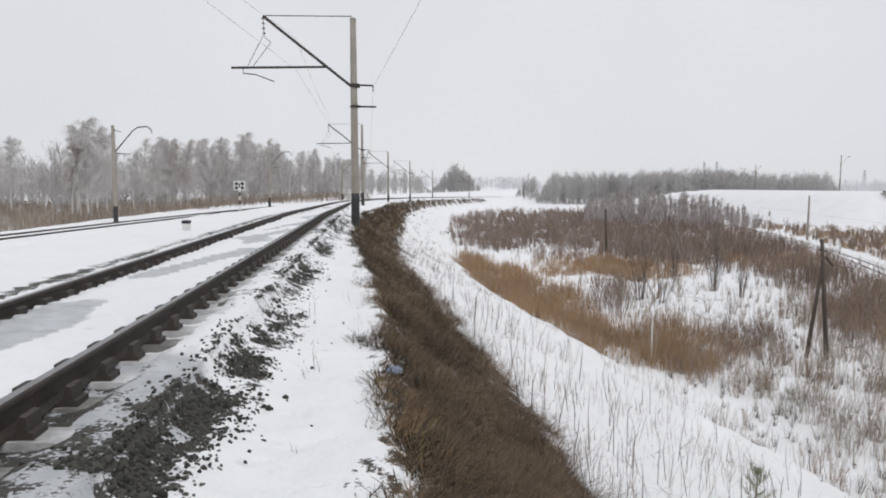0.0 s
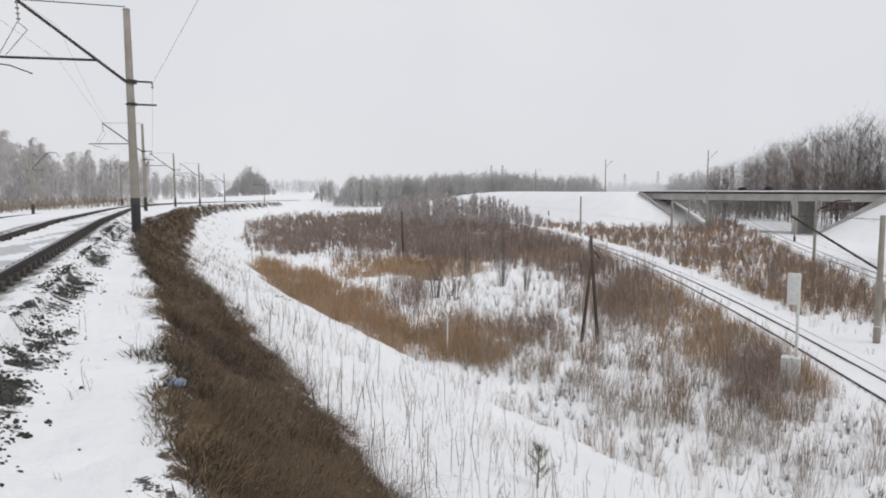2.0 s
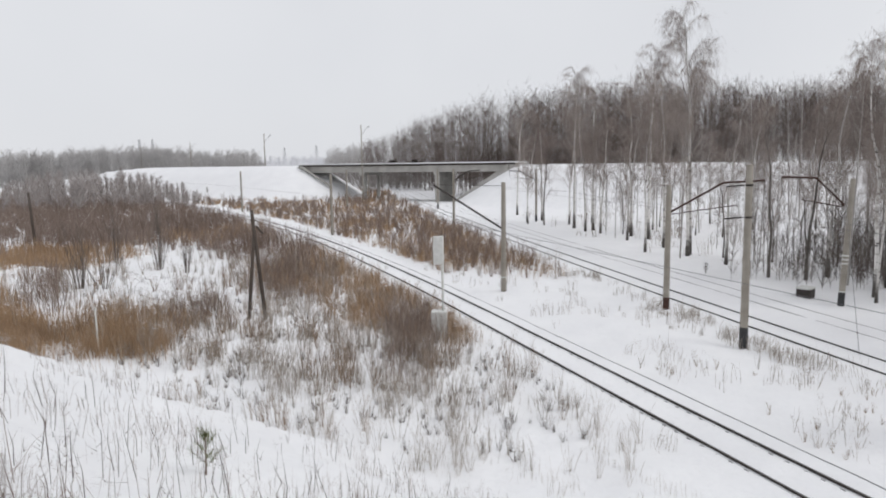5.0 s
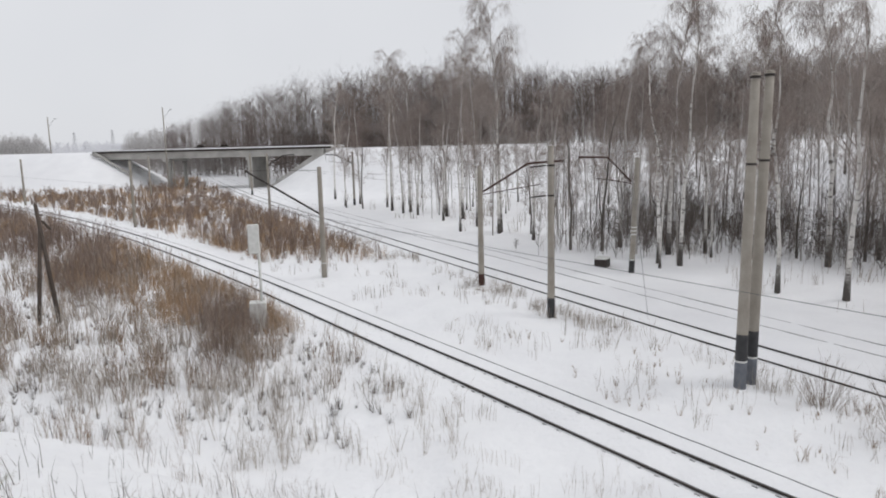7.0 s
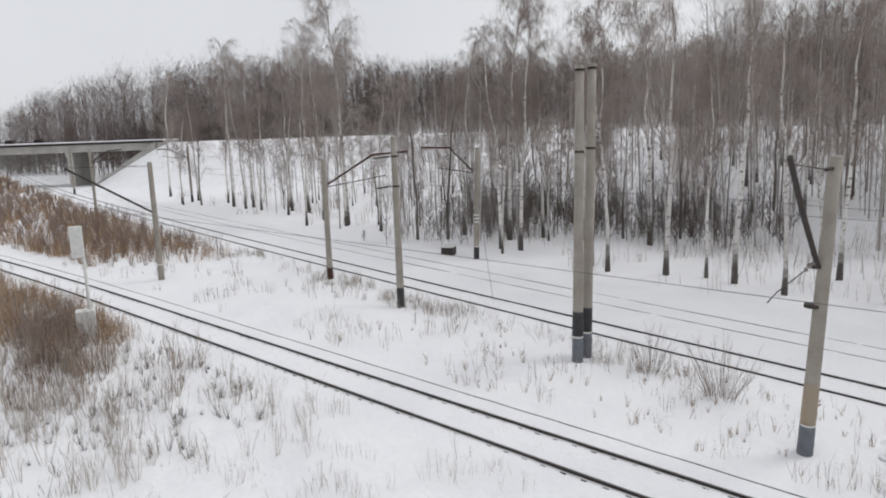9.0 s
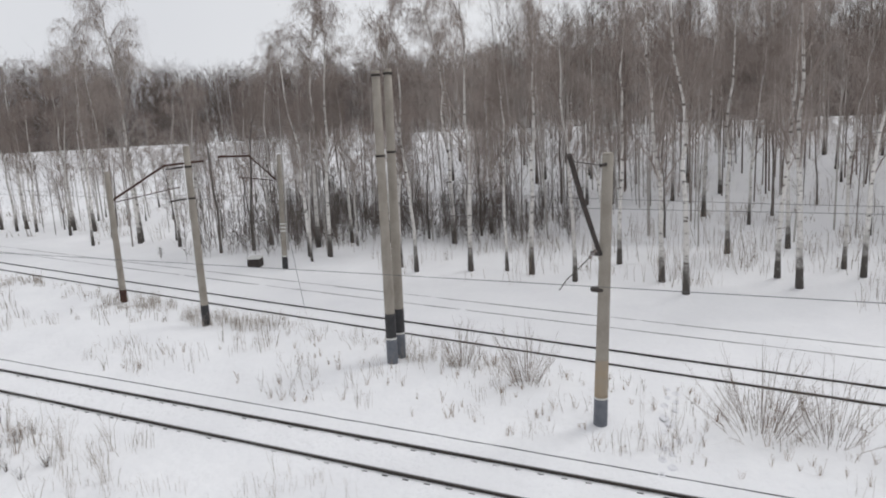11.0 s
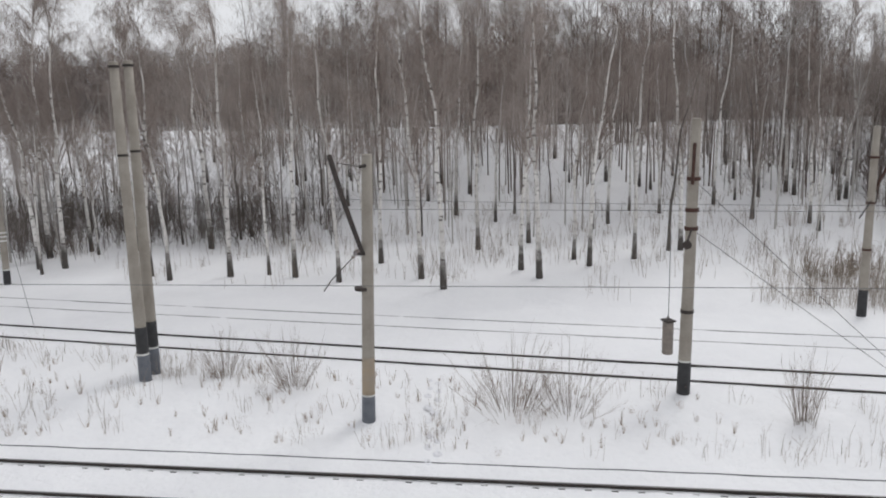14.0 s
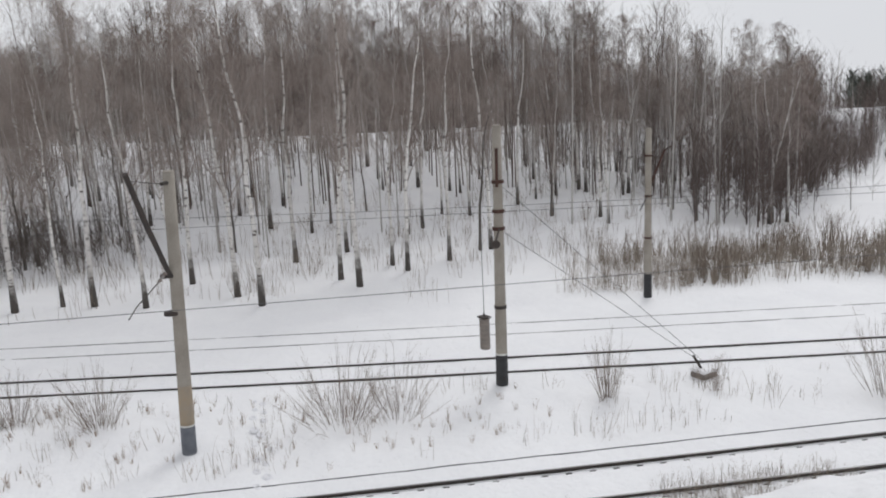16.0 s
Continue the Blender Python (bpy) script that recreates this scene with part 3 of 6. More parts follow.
def clip_bm():
    bm = bmesh.new()
    prof = [(-0.2, 0.0), (0.2, 0.0), (0.2, 0.045), (0.17, 0.05), (0.165, 0.13), (0.13, 0.135), (0.115, 0.06), (0.09, 0.028), (-0.09, 0.028), (-0.115, 0.06), (-0.13, 0.135), (-0.165, 0.13), (-0.17, 0.05), (-0.2, 0.045)]
    a = [bm.verts.new((x, -0.085, z)) for x, z in prof]
    b = [bm.verts.new((x, 0.085, z)) for x, z in prof]
    n = len(prof)
    for k in range(n):
        bm.faces.new((a[k], a[(k + 1) % n], b[(k + 1) % n], b[k]))
    bm.faces.new(a[::-1])
    bm.faces.new(b)
    bmesh.ops.recalc_face_normals(bm, faces=bm.faces)
    return bm


sl_me = part("sleeper", sleeper_bm(), M_SLEEPER, None).data
clip_me = part("rail_fastening", clip_bm(), M_STEEL, None).data
for o in [o for o in scene.objects if o.data in (sl_me, clip_me)]:
    bpy.data.objects.remove(o)
for i in range(120):
    y = -2.0 + 0.55 * i
    s = float(x_upper(y + 0.5) - x_upper(y - 0.5))
    m = pose(float(x_upper(y)), y, 0.165 + float(fall(y)), 0, 0, -math.degrees(math.atan(s)))
    ob = new("sleeper", sl_me)
    ob.parent, ob.matrix_basis = upper, m
    for side in (-0.795, 0.795):
        c = new("rail_fastening", clip_me)
        c.parent, c.matrix_basis = upper, m @ Matrix.Translation((side, 0, 0.105))


# fastenings of the near lower track, their tops just clear of the snow
for i in range(150):
    y = -36.0 + 0.6 * i
    s = float(x_near(y + 0.5) - x_near(y - 0.5))
    m = pose(float(x_near(y)), y, -7.934, 0, 0, -math.degrees(math.atan(s)))
    for side in (-0.795, 0.795):
        c = new("rail_fastening", clip_me)
        c.parent, c.matrix_basis = near_t, m @ Matrix.Translation((side, 0, 0))


# ---- loose stones beside the track ----
def stones():
    s = Soup()
    rng = np.random.default_rng(4)
    ico = bmesh.new()
    bmesh.ops.create_icosphere(ico, subdivisions=1, radius=1)
    base = np.array([v.co for v in ico.verts])
    tri = np.array([[v.index for v in f.verts] for f in ico.faces])
    n = 0
    while n < 6600:
        y = 3.1 + 27 * rng.random() ** 1.25
        u = rng.normal(float(strip_mid(y)), 0.145) if rng.random() < 0.995 else rng.uniform(1.2, 2.5)
        x = float(x_upper(y)) + u
        if lumps(np.array([x]), np.array([y]), 1.9, 7)[0] < -0.35 and rng.random() < 0.9:
            continue
        if lumps(np.array([x]), np.array([y]), 0.45, 5)[0] < -0.25 and rng.random() < 0.85:
            continue
        r = rng.uniform(0.008, 0.019) * (1 + 0.6 * (rng.random() < 0.06))
        sc = r * rng.uniform(0.6, 1.25, 3)
        a = rng.uniform(0, 6.28)
        v = base * (1 + 0.2 * rng.standard_normal((len(base), 1))) * sc
        v = v @ np.array([[np.cos(a), np.sin(a), 0], [-np.sin(a), np.cos(a), 0], [0, 0, 1]])
        s.add(v + (x, y, zat(x, y) + r * 0.1), tri)
        n += 1
    ob = new("ballast_stones", s.mesh("ballast_stones", M_STONE))
    tagged(ob, "dark crushed ballast stones bare of snow beside the track", "stones", kind="stuff")


stones()

# ---- lower poles ----
GREY = M_GREYPAINT


def twin(x, y, zt, lean):
    p = pole(x, y, zt, 0.215, 0.15, lean, 1.0, 0.07, label="very tall concrete twin pole with grey foot and white ring", base=GREY, group="twin poles")
    h = p["h"]
    part("tarred_band", shaft_bm(h, 0.215, 0.15, lean, 1.07, 2.05, 0.006), M_TAR, p, "black tarred band", smooth=True)
    for hh in (h - 0.12, h - 3.1):
        k = hh / h
        bm = lathe(bmesh.new(), [(0.15, -0.045), (0.185, -0.04), (0.185, 0.04), (0.15, 0.045)], 14, Matrix.Translation((lean[0] * k, lean[1] * k, hh)))
        part("collar", bm, M_DARK, p)
    return p


twin(27.05, 3.65, 3.65, (0.02, -0.1))
twin(27.85, 3.42, 3.75, (0.05, -0.22))

# pole with the boom swung towards the near track
p = pole(21.1, -3.55, 0.5, 0.21, 0.16, (-0.05, -0.33), 0.85, 0.05, label="concrete pole with a black inclined boom between the lower tracks", base=GREY, group="lower line poles")
h = p["h"]
foot, tip = Vector((-0.2, -0.02, h - 2.85)), Vector((-1.9, 1.0, h + 0.12))
part("boom", tube(bmesh.new(), [foot, foot.lerp(tip, 0.5) + Vector((0, 0.03, 0)), tip], [0.07, 0.075, 0.07], 8), M_DARK, p, "black inclined boom")
rod("tie_rod", p, (-0.1, -0.3, h - 0.35), tip.lerp(foot, 0.06), 0.012)
rod("bracket", p, (-0.1, -0.3, h - 0.28), (-0.42, -0.05, h - 0.3), 0.05)
insulator(p, (-0.22, 0.05, h - 2.75), (-0.55, 0.35, h - 2.95), 3, 0.06)
arm = tube(bmesh.new(), [(-0.55, 0.35, h - 2.95), (-1.6, 1.1, h - 3.3), (-1.95, 1.35, h - 3.5)], 0.016, 6)
part("steady_arm", arm, M_DARK, p)
part("rust_stain", shaft_bm(h, 0.21, 0.16, (-0.05, -0.33), 0.9, 2.1, 0.003), mat("rust_streaked_concrete", (0.345, 0.265, 0.175), (0.30, 0.27, 0.23), 0.9, 1.6, 12, 0.2), p, "orange rust streaks above the foot", smooth=True)
collar(p, h - 2.9, 0.18)
collar(p, h - 4.0, 0.2)

# anchor pole with tension weight
M_OLDCONC = mat("stained_old_concrete", (0.27, 0.235, 0.205), (0.16, 0.145, 0.13), 0.9, 3, 25, 0.3)
p = pole(19.7, -14.0, 1.25, 0.215, 0.15, (0.0, -0.12), 1.12, 0.06, label="stout concrete anchor pole with rusty collars and black foot", group="lower line poles")
h = p["h"]
for hh, mt in ((h - 1.85, M_RUST), (h - 2.85, M_RUST), (h - 3.45, M_RUST), (2.85, M_DARK)):
    bm = lathe(bmesh.new(), [(0.17, -0.065), (0.215, -0.055), (0.215, 0.055), (0.17, 0.065)], 14, Matrix.Translation((0, -0.12 * hh / h, hh)))
    part("collar", bm, mt, p, "iron clamp round the pole")
part("boom", tube(bmesh.new(), [(-0.15, 0.05, h - 2.0), (-0.6, 0.35, h - 0.8), (-0.62, 0.36, h - 0.7)], 0.055, 8), M_RUST, p, "short rust-brown boom")
rod("bracket", p, (-0.1, -0.05, h - 3.4), (-0.55, 0.45, h - 3.75), 0.035)
bm = lathe(bmesh.new(), [(0.03, -0.04), (0.14, -0.035), (0.11, 0), (0.14, 0.035), (0.03, 0.04)], 16, Matrix.Translation((-0.62, 0.5, h - 3.85)) @ pose(0, 0, 0, 90, 0, 30))
part("pulley", bm, M_DARK, p)
rod("bracket", p, (0.15, -0.1, 2.85), (0.45, -0.42, 2.85), 0.035)
rod("bracket", p, (0.45, -0.42, 2.62), (0.45, -0.42, 3.05), 0.035)
rod("bracket", p, (-0.15, 0, 0.35), (-0.35, 0.15, 0.33), 0.03)
w = empty("tension_weight", (19.5, -13.2, -6.25), "stack of concrete discs hanging as tension weight beside the pole", "weight")
bm = bmesh.new()
prof = [(0.02, 0.0)]
for i in range(7):
    prof += [(0.16, i * 0.155), (0.175, i * 0.155 + 0.02), (0.175, i * 0.155 + 0.13), (0.16, i * 0.155 + 0.15)]
lathe(bm, prof + [(0.02, 1.09)], 14)
part("weight_body", bm, M_OLDCONC, w, "stained grey concrete discs")
part("top_plate", box(bmesh.new(), (-0.2, -0.17, 1.09), (0.2, 0.17, 1.15), 0.02), M_DARK, w)
hook = part("hook", tube(bmesh.new(), [(0, 0, 1.05), (0.0, 0, 1.2), (0.03, 0, 1.26)], 0.035, 6), M_DARK, w)
part("guide_rod", tube(bmesh.new(), [(0, 0, 1.2), (-0.02, 0.02, 4.0)], 0.012, 5), M_WIRE, hook)

# leaning-arm poles along the main track
p = pole(24.75, -26.9, 0.6, 0.2, 0.14, (0, 0), 1.25, label="concrete pole with rusty bent bracket and black foot at the brush", group="lower line poles")
h = p["h"]
for hh in (h - 1.3, h - 3.3, h - 5.4):
    collar(p, hh, 0.17, M_RUST)
part("boom", tube(bmesh.new(), [(0.1, 0, h - 3.2), (0.05, -1.2, h - 1.1), (0.05, -1.7, h - 0.95)], 0.06, 8), M_RUST, p, "rust-brown bent boom")
rod("bracket", p, (-0.1, 0.1, h - 3.2), (-0.3, 0.9, h - 3.9), 0.03)


def bent_boom(p, dirv, start, L1, up, L2, m=M_RUST):
    d = Vector(dirv).normalized()
    a = d * 0.15 + Vector((0, 0, start))
    b = d * L1 + Vector((0, 0, start + up))
    c = d * (L1 + L2) + Vector((0, 0, start + up + 0.1))
    boom = part("boom", tube(bmesh.new(), [a, b, c], 0.07, 8), m, p, "rust-brown bent steel boom")
    rod("crossarm", p, d * 0.1 + Vector((0, 0, start - 0.15)), d * (L1 + 0.9) + Vector((0, 0, start + 0.35)), 0.03, m)
    insulator(boom, c, c + Vector((0, 0, -0.5)), 3)
    rod("hanger", p, c + Vector((0, 0, -0.5)), c + Vector((0.1, -0.2, -1.3)), 0.014, M_WIRE)


p = pole(40.1, 21.5, -0.1, 0.2, 0.15, (0, 0), 0.75, label="concrete pole with rust-brown bent boom over the main track", base=M_RUST, group="main line poles")
bent_boom(p, (0.75, -0.66, 0), p["h"] - 1.6, 3.4, 1.75, 2.6)
p = pole(34.2, 14.1, 1.2, 0.2, 0.15, (0, 0.02), 1.1, label="tall concrete pole with black foot and small crossarms", group="main line poles")
h = p["h"]
for hh in (h - 0.95, h - 2.5):
    collar(p, hh, 0.16)
    rod("crossarm", p, (-0.2, 0.2, hh), (-0.9, 0.75, hh - 0.05), 0.04)
p = pole(48.7, 14.1, 0.15, 0.2, 0.15, (0, -0.3), 0.9, 0.08, label="concrete pole with bent boom and white rings at the wood's edge", group="main line poles")
bent_boom(p, (-0.75, 0.66, 0), p["h"] - 1.6, 2.0, 1.7, 2.2)
h = p["h"]
for hh in (2.7, 2.95, 3.2):
    part("painted_ring", shaft_bm(h, 0.2, 0.15, (0, -0.3), hh, hh + 0.1, 0.008), M_WHITE, p, "white painted ring", smooth=True)

p = pole(37.3, 32.6, 0.05, 0.2, 0.15, (0, 0), 0.0, label="plain concrete pole with dark inclined boom beside the near track", group="lower line poles")
h = p["h"]
part("boom", tube(bmesh.new(), [(-0.1, 0.1, h - 3.2), (-2.6, 4.4, h - 0.15)], 0.075, 8), M_DARK, p, "dark inclined boom")
rod("tie_rod", p, (-0.1, 0.1, h - 0.2), (-2.6, 4.4, h - 0.12), 0.014)
part("painted_ring", shaft_bm(h, 0.2, 0.15, (0, 0), 0.95, 1.02, 0.008), M_WHITE, p, "white painted ring", smooth=True)
for x, y, zt in ((53.1, 76.7, 0.2), (67.7, 129.2, 0.3)):
    pole(x, y, zt, 0.2, 0.15, (0, 0), 0.0, label="plain weathered concrete pole above the dry reeds", group="lower line poles")
p = pole(70.6, 71.5, 0.55, 0.19, 0.14, (0, 0), 0.9, label="concrete pole with short arms beside the main track", base=M_TAR, group="main line poles")
bent_boom(p, (0.8, -0.6, 0), p["h"] - 1.6, 2.2, 1.3, 1.6, M_DARK)
p = pole(85.0, 68.0, 0.4, 0.19, 0.14, (0, 0), 1.0, label="concrete pole with bent boom on the far side of the tracks", group="main line poles")
bent_boom(p, (-0.8, 0.6, 0), p["h"] - 1.7, 2.6, 1.3, 1.6, M_DARK)
for x, y in ((84.0, 116.0), (98.0, 104.0), (108.0, 140.0)):
    pole(x, y, 0.2, 0.19, 0.14, (0, 0), 0.9, label="concrete pole near the road bridge", group="main line poles")


# ---- wires ----
def wire(pts, label, r=0.012, sag=0.0, name="overhead_wire"):
    bm = bmesh.new()
    run = []
    for a, b in zip(pts, pts[1:]):
        a, b = Vector(a), Vector(b)
        for i in range(8):
            k = i / 8
            q = a.lerp(b, k)
            q.z -= sag * 4 * k * (1 - k)
            run.append(q)
    run.append(Vector(pts[-1]))
    tube(bm, run, r, 5)
    ob = part(name, bm, M_WIRE, None)
    return tagged(ob, label, "wire", "overhead wires")


ys = (-60, -22, 28.6, 74.7, 120.6, 153.4, 215, 280, 350)
wire([(float(x_upper(y)) - 0.2, y, 6.25 + float(fall(y))) for y in ys], "thin copper contact wire over the upper track", 0.0045)
wire([(float(x_upper(y)) - 0.2, y, 7.5 + float(fall(y))) for y in ys], "sagging carrier wire over the upper track", 0.0045, 0.8)
wire([(5.6, -20, 6.2), (-2.85, 28.7, 5.6), (-7.8, 74.8, 5.0), (-8.7, 120.6, 4.5), (-6.5, 153.4, 4.1), (-2.5, 215, 3.4)], "feeder wire along the bank side of the upper poles", 0.0045, 0.3)
wire([(float(x_near(y)) - 0.1, y, -2.35) for y in (-70, -30, 0, 40, 80, 130, 190)], "contact wire over the near lower track", 0.009)
wire([(float(x_far(y)), y, -1.9) for y in (-90, -40, 0, 40, 90, 150, 230)], "contact wire over the main track", 0.009)
wire([(float(x_far(y)), y, -1.4) for y in (-90, -40, 0, 40, 90, 150, 230)], "sagging carrier wire over the main track", 0.008, 0.3)
wire([(19.7, -14.05, -2.2), (15.9, -20.0, -7.35)], "steel guy wire from the anchor pole to its block", 0.01)
wire([(19.7, -14.05, -0.6), (15.95, -20.05, -7.3)], "steel guy wire from the anchor pole to its block", 0.01)
wire([(48.5, 14.2, -0.4), (36.5, 9.6, -7.75)], "slack guy wire reaching down to the snow", 0.012)
def near_side(y):
    return float(x_near(y)) + 1.9


wire([(near_side(y), y, zat(near_side(y), y) + 0.004) for y in np.arange(-60, 110, 1.1)], "dark cable lying half buried beside the near track", 0.02, 0.0, "trackside_cable")
b = empty("anchor_block", (15.9, -20.0, zat(15.9, -20.0)), "small snow-capped concrete anchor block half buried", "concrete block")
bm = box(bmesh.new(), (-0.3, -0.34, -0.2), (0.3, 0.34, 0.2), 0.04)
part("block", bm, M_OLDCONC, b)
cap = box(bmesh.new(), (-0.33, -0.37, 0.195), (0.33, 0.37, 0.33), 0.05)
part("snow_cap", cap, M_GROUND, b, "rounded cap of snow")
part("eye_bar", tube(bmesh.new(), [(0.0, 0.1, 0.3), (0.2, 0.3, 0.78)], 0.045, 6), M_DARK, b)
b = empty("box", (50.1, 16.7, zat(50.1, 16.7)), "small dark equipment box standing in the snow", "box")
part("body", box(bmesh.new(), (-0.5, -0.45, -0.1), (0.5, 0.45, 0.55), 0.04), M_DARK, b)
part("lid", box(bmesh.new(), (-0.55, -0.5, 0.55), (0.55, 0.5, 0.68), 0.05), M_WHITE, b, "snowy lid")

# ---- signal mast, marsh poles and posts ----
s0 = (25.5, 26.5)
p = empty("signal_mast", (*s0, zat(*s0)), "light grey signal mast with white board and relay cabinet", "railway signal")
part("mast", tube(bmesh.new(), [(0, 0, 0), (0, 0, 5.4)], 0.07, 8), M_WHITE, p, smooth=True)
rr = pose(-0.15, 0.15, 0, 0, 0, -46)
board = part("board", box(bmesh.new(), (-0.28, -0.14, 4.1), (0.28, 0.14, 5.6), 0.03, rr), M_WHITE, p, "pale grey signal board")
part("hood", box(bmesh.new(), (-0.12, 0.12, 4.9), (0.12, 0.3, 5.3), 0.02, rr), M_GREYPAINT, board)
part("cabinet", box(bmesh.new(), (-0.42, -0.35, -0.3), (0.42, 0.35, 1.6), 0.04, rr), M_WHITE, p, "pale relay cabinet")
part("ladder", tube(bmesh.new(), [(0.25, 0.2, 0), (0.18, 0.14, 4.2)], 0.02, 5), M_WIRE, p)

zz = zat(20.8, 37.9)
p = empty("wooden_pole", (20.8, 37.9, zz), "old dark wooden A-frame telegraph pole leaning in the marsh", "pole")
part("leg", tube(bmesh.new(), [(0.35, -0.25, -0.2), (-0.12, 0.02, 6.55)], [0.13, 0.10], 8), M_WOODPOLE, p, smooth=True)
part("leg", tube(bmesh.new(), [(-0.6, 0.1, -0.2), (0.0, 0, 5.4)], [0.12, 0.09], 8), M_WOODPOLE, p, smooth=True)
part("strut", tube(bmesh.new(), [(0.12, 0, 5.6), (0.5, -0.1, 5.1)], 0.06, 6), M_WOODPOLE, p)
rod("crossbar", p, (-0.25, 0, 6.0), (0.18, -0.05, 5.9), 0.05, M_WOODPOLE)
p = empty("wooden_pole", (21.6, 92.7, zat(21.6, 92.7)), "single dark wooden pole among willow brush", "pole")
part("shaft", tube(bmesh.new(), [(0.3, 0, -0.2), (0, 0, 6.7)], [0.17, 0.13], 8), M_WOODPOLE, p, smooth=True)
p = empty("marker_post", (11.3, 36.9, zat(11.3, 36.9)), "thin pale wooden marker post at the foot of the bank", "post")
part("shaft", tube(bmesh.new(), [(0, 0, -0.1), (-0.03, 0, 2.4)], [0.05, 0.04], 6), M_WHITE, p)
# track sign and distance stone left of the upper track
D = 43.0
sx, sy = -D * math.sin(radians(16.2)), D * math.cos(radians(16.2))
p = empty("track_sign", (sx, sy, zat(sx, sy)), "small black and white trackside sign on a striped post", "sign")
hh = 1.55 - zat(sx, sy)
part("post", tube(bmesh.new(), [(0, 0, -0.1), (0, 0, hh)], 0.045, 6), M_WHITE, p)
for i in range(3):
    part("stripe", tube(bmesh.new(), [(0, 0, 0.4 + i * 0.5), (0, 0, 0.65 + i * 0.5)], 0.05, 6), M_TAR, p)
face = bmesh.new()
box(face, (-0.34, -0.02, hh - 0.28), (0.34, 0.02, hh + 0.28), 0.01)
board = part("board", face, M_WHITE, p, "white sign board")
for dx, dz in ((-0.17, 0.12), (0.17, 0.12), (-0.17, -0.12), (0.17, -0.12)):
    part("lens", lathe(bmesh.new(), [(0.1, 0), (0.1, 0.02), (0.02, 0.022)], 10, Matrix.Translation((dx, -0.02, hh + dz)) @ pose(0, 0, 0, 90)), M_TAR, board)
D = 22.0
px, py = -D * math.sin(radians(20.2)), D * math.cos(radians(20.2))
p = empty("marker_stone", (px, py, zat(px, py)), "stubby white distance post with black top in the snow", "post")
part("body", box(bmesh.new(), (-0.1, -0.1, -0.05), (0.1, 0.1, 0.22), 0.02), M_WHITE, p)
part("top", box(bmesh.new(), (-0.11, -0.11, 0.2), (0.11, 0.11, 0.3), 0.02), M_TAR, p)

# ---- road bridge ----
A, B = Vector((105, 160, 0)), Vector((126, 106, 0))
dv = (B - A).normalized()
L = (B - A).length
br = empty("road_bridge", (A.x, A.y, 0), "grey concrete road overpass with snowy deck across the tracks", "bridge", turn=math.degrees(math.atan2(dv.y, dv.x)))
part("deck", box(bmesh.new(), (-0.8, -5.2, 0.75), (L + 0.8, 5.2, 1.15), 0.05), M_CONC2, br)
part("snow_cover", box(bmesh.new(), (-0.8, -5.0, 1.15), (L + 0.8, 5.0, 1.5), 0.08), M_GROUND, br, "snow on the deck")
for yy in (-5.25, 5.05):
    part("kerb", box(bmesh.new(), (-0.8, yy, 0.8), (L + 0.8, yy + 0.2, 1.22), 0.02), M_DARK, br, "dark stained deck edge")
for yy in (-4.4, -2.2, 0.0, 2.2, 4.4):
    part("girder", box(bmesh.new(), (-0.4, yy - 0.35, -0.75), (L + 0.4, yy + 0.35, 0.75), 0.05), M_CONC2, br)


def along(az):
    """How far along the bridge a bearing from the walk meets it."""
    d = Vector((-math.sin(radians(az)), math.cos(radians(az)), 0))
    det = dv.x * -d.y + d.x * dv.y
    return (-A.x * -d.y + d.x * -A.y) / det


for az, wide in ((-37.9, 0), (-43.9, 1)):
    s = along(az)
    if wide:
        part("pier", box(bmesh.new(), (s - 0.6, -4.6, -8.2), (s + 0.6, 4.6, -0.75), 0.1), M_CONC2, br)
    else:
        for yy in (-3.4, 3.4):
            part("column", tube(bmesh.new(), [(s, yy, -8.2), (s, yy, -0.9)], 0.5, 12), M_CONC2, br, smooth=True)
    part("crosshead", box(bmesh.new(), (s - 0.75, -5.0, -1.5), (s + 0.75, 5.0, -0.75), 0.06), M_CONC2, br)
for x0, x1, k in ((-1.5, 0.3, 1), (L - 0.3, L + 1.5, -1)):
    part("abutment", box(bmesh.new(), (x0, -5.2, -3.5), (x1, 5.2, 0.75), 0.05), M_CONC2, br)
    xa, zt = (0.5, 1.1) if k > 0 else (L - 0.9, 0.75)
    run = (zt + 7.9) * 1.6
    wing = bmesh.new()
    y0, y1 = (-5.6, 5.6) if k < 0 else (-5.7, -4.7)
    vs = [wing.verts.new(c) for c in ((xa, y0, zt + 0.12), (xa + k * run, y0, -7.78), (xa, y0, -8.2), (xa, y1, zt + 0.12), (xa + k * run, y1, -7.78), (xa, y1, -8.2))]
    for f in ((0, 1, 2), (5, 4, 3), (0, 3, 4, 1), (1, 4, 5, 2), (2, 5, 3, 0)):
        wing.faces.new([vs[i] for i in f])
    if k < 0:
        part("slope_paving", wing, M_CONC2, br, "sloped concrete paving under the bridge end")
    else:
        wing.free()
        part("slope_kerb", tube(bmesh.new(), [(xa - 0.5, -5.6, zt - 0.1), (xa + run * 0.6, -5.6, zt - run * 0.6 / 1.6)], 0.28, 6), M_CONC2, br, "narrow concrete kerb down the snowy slope")
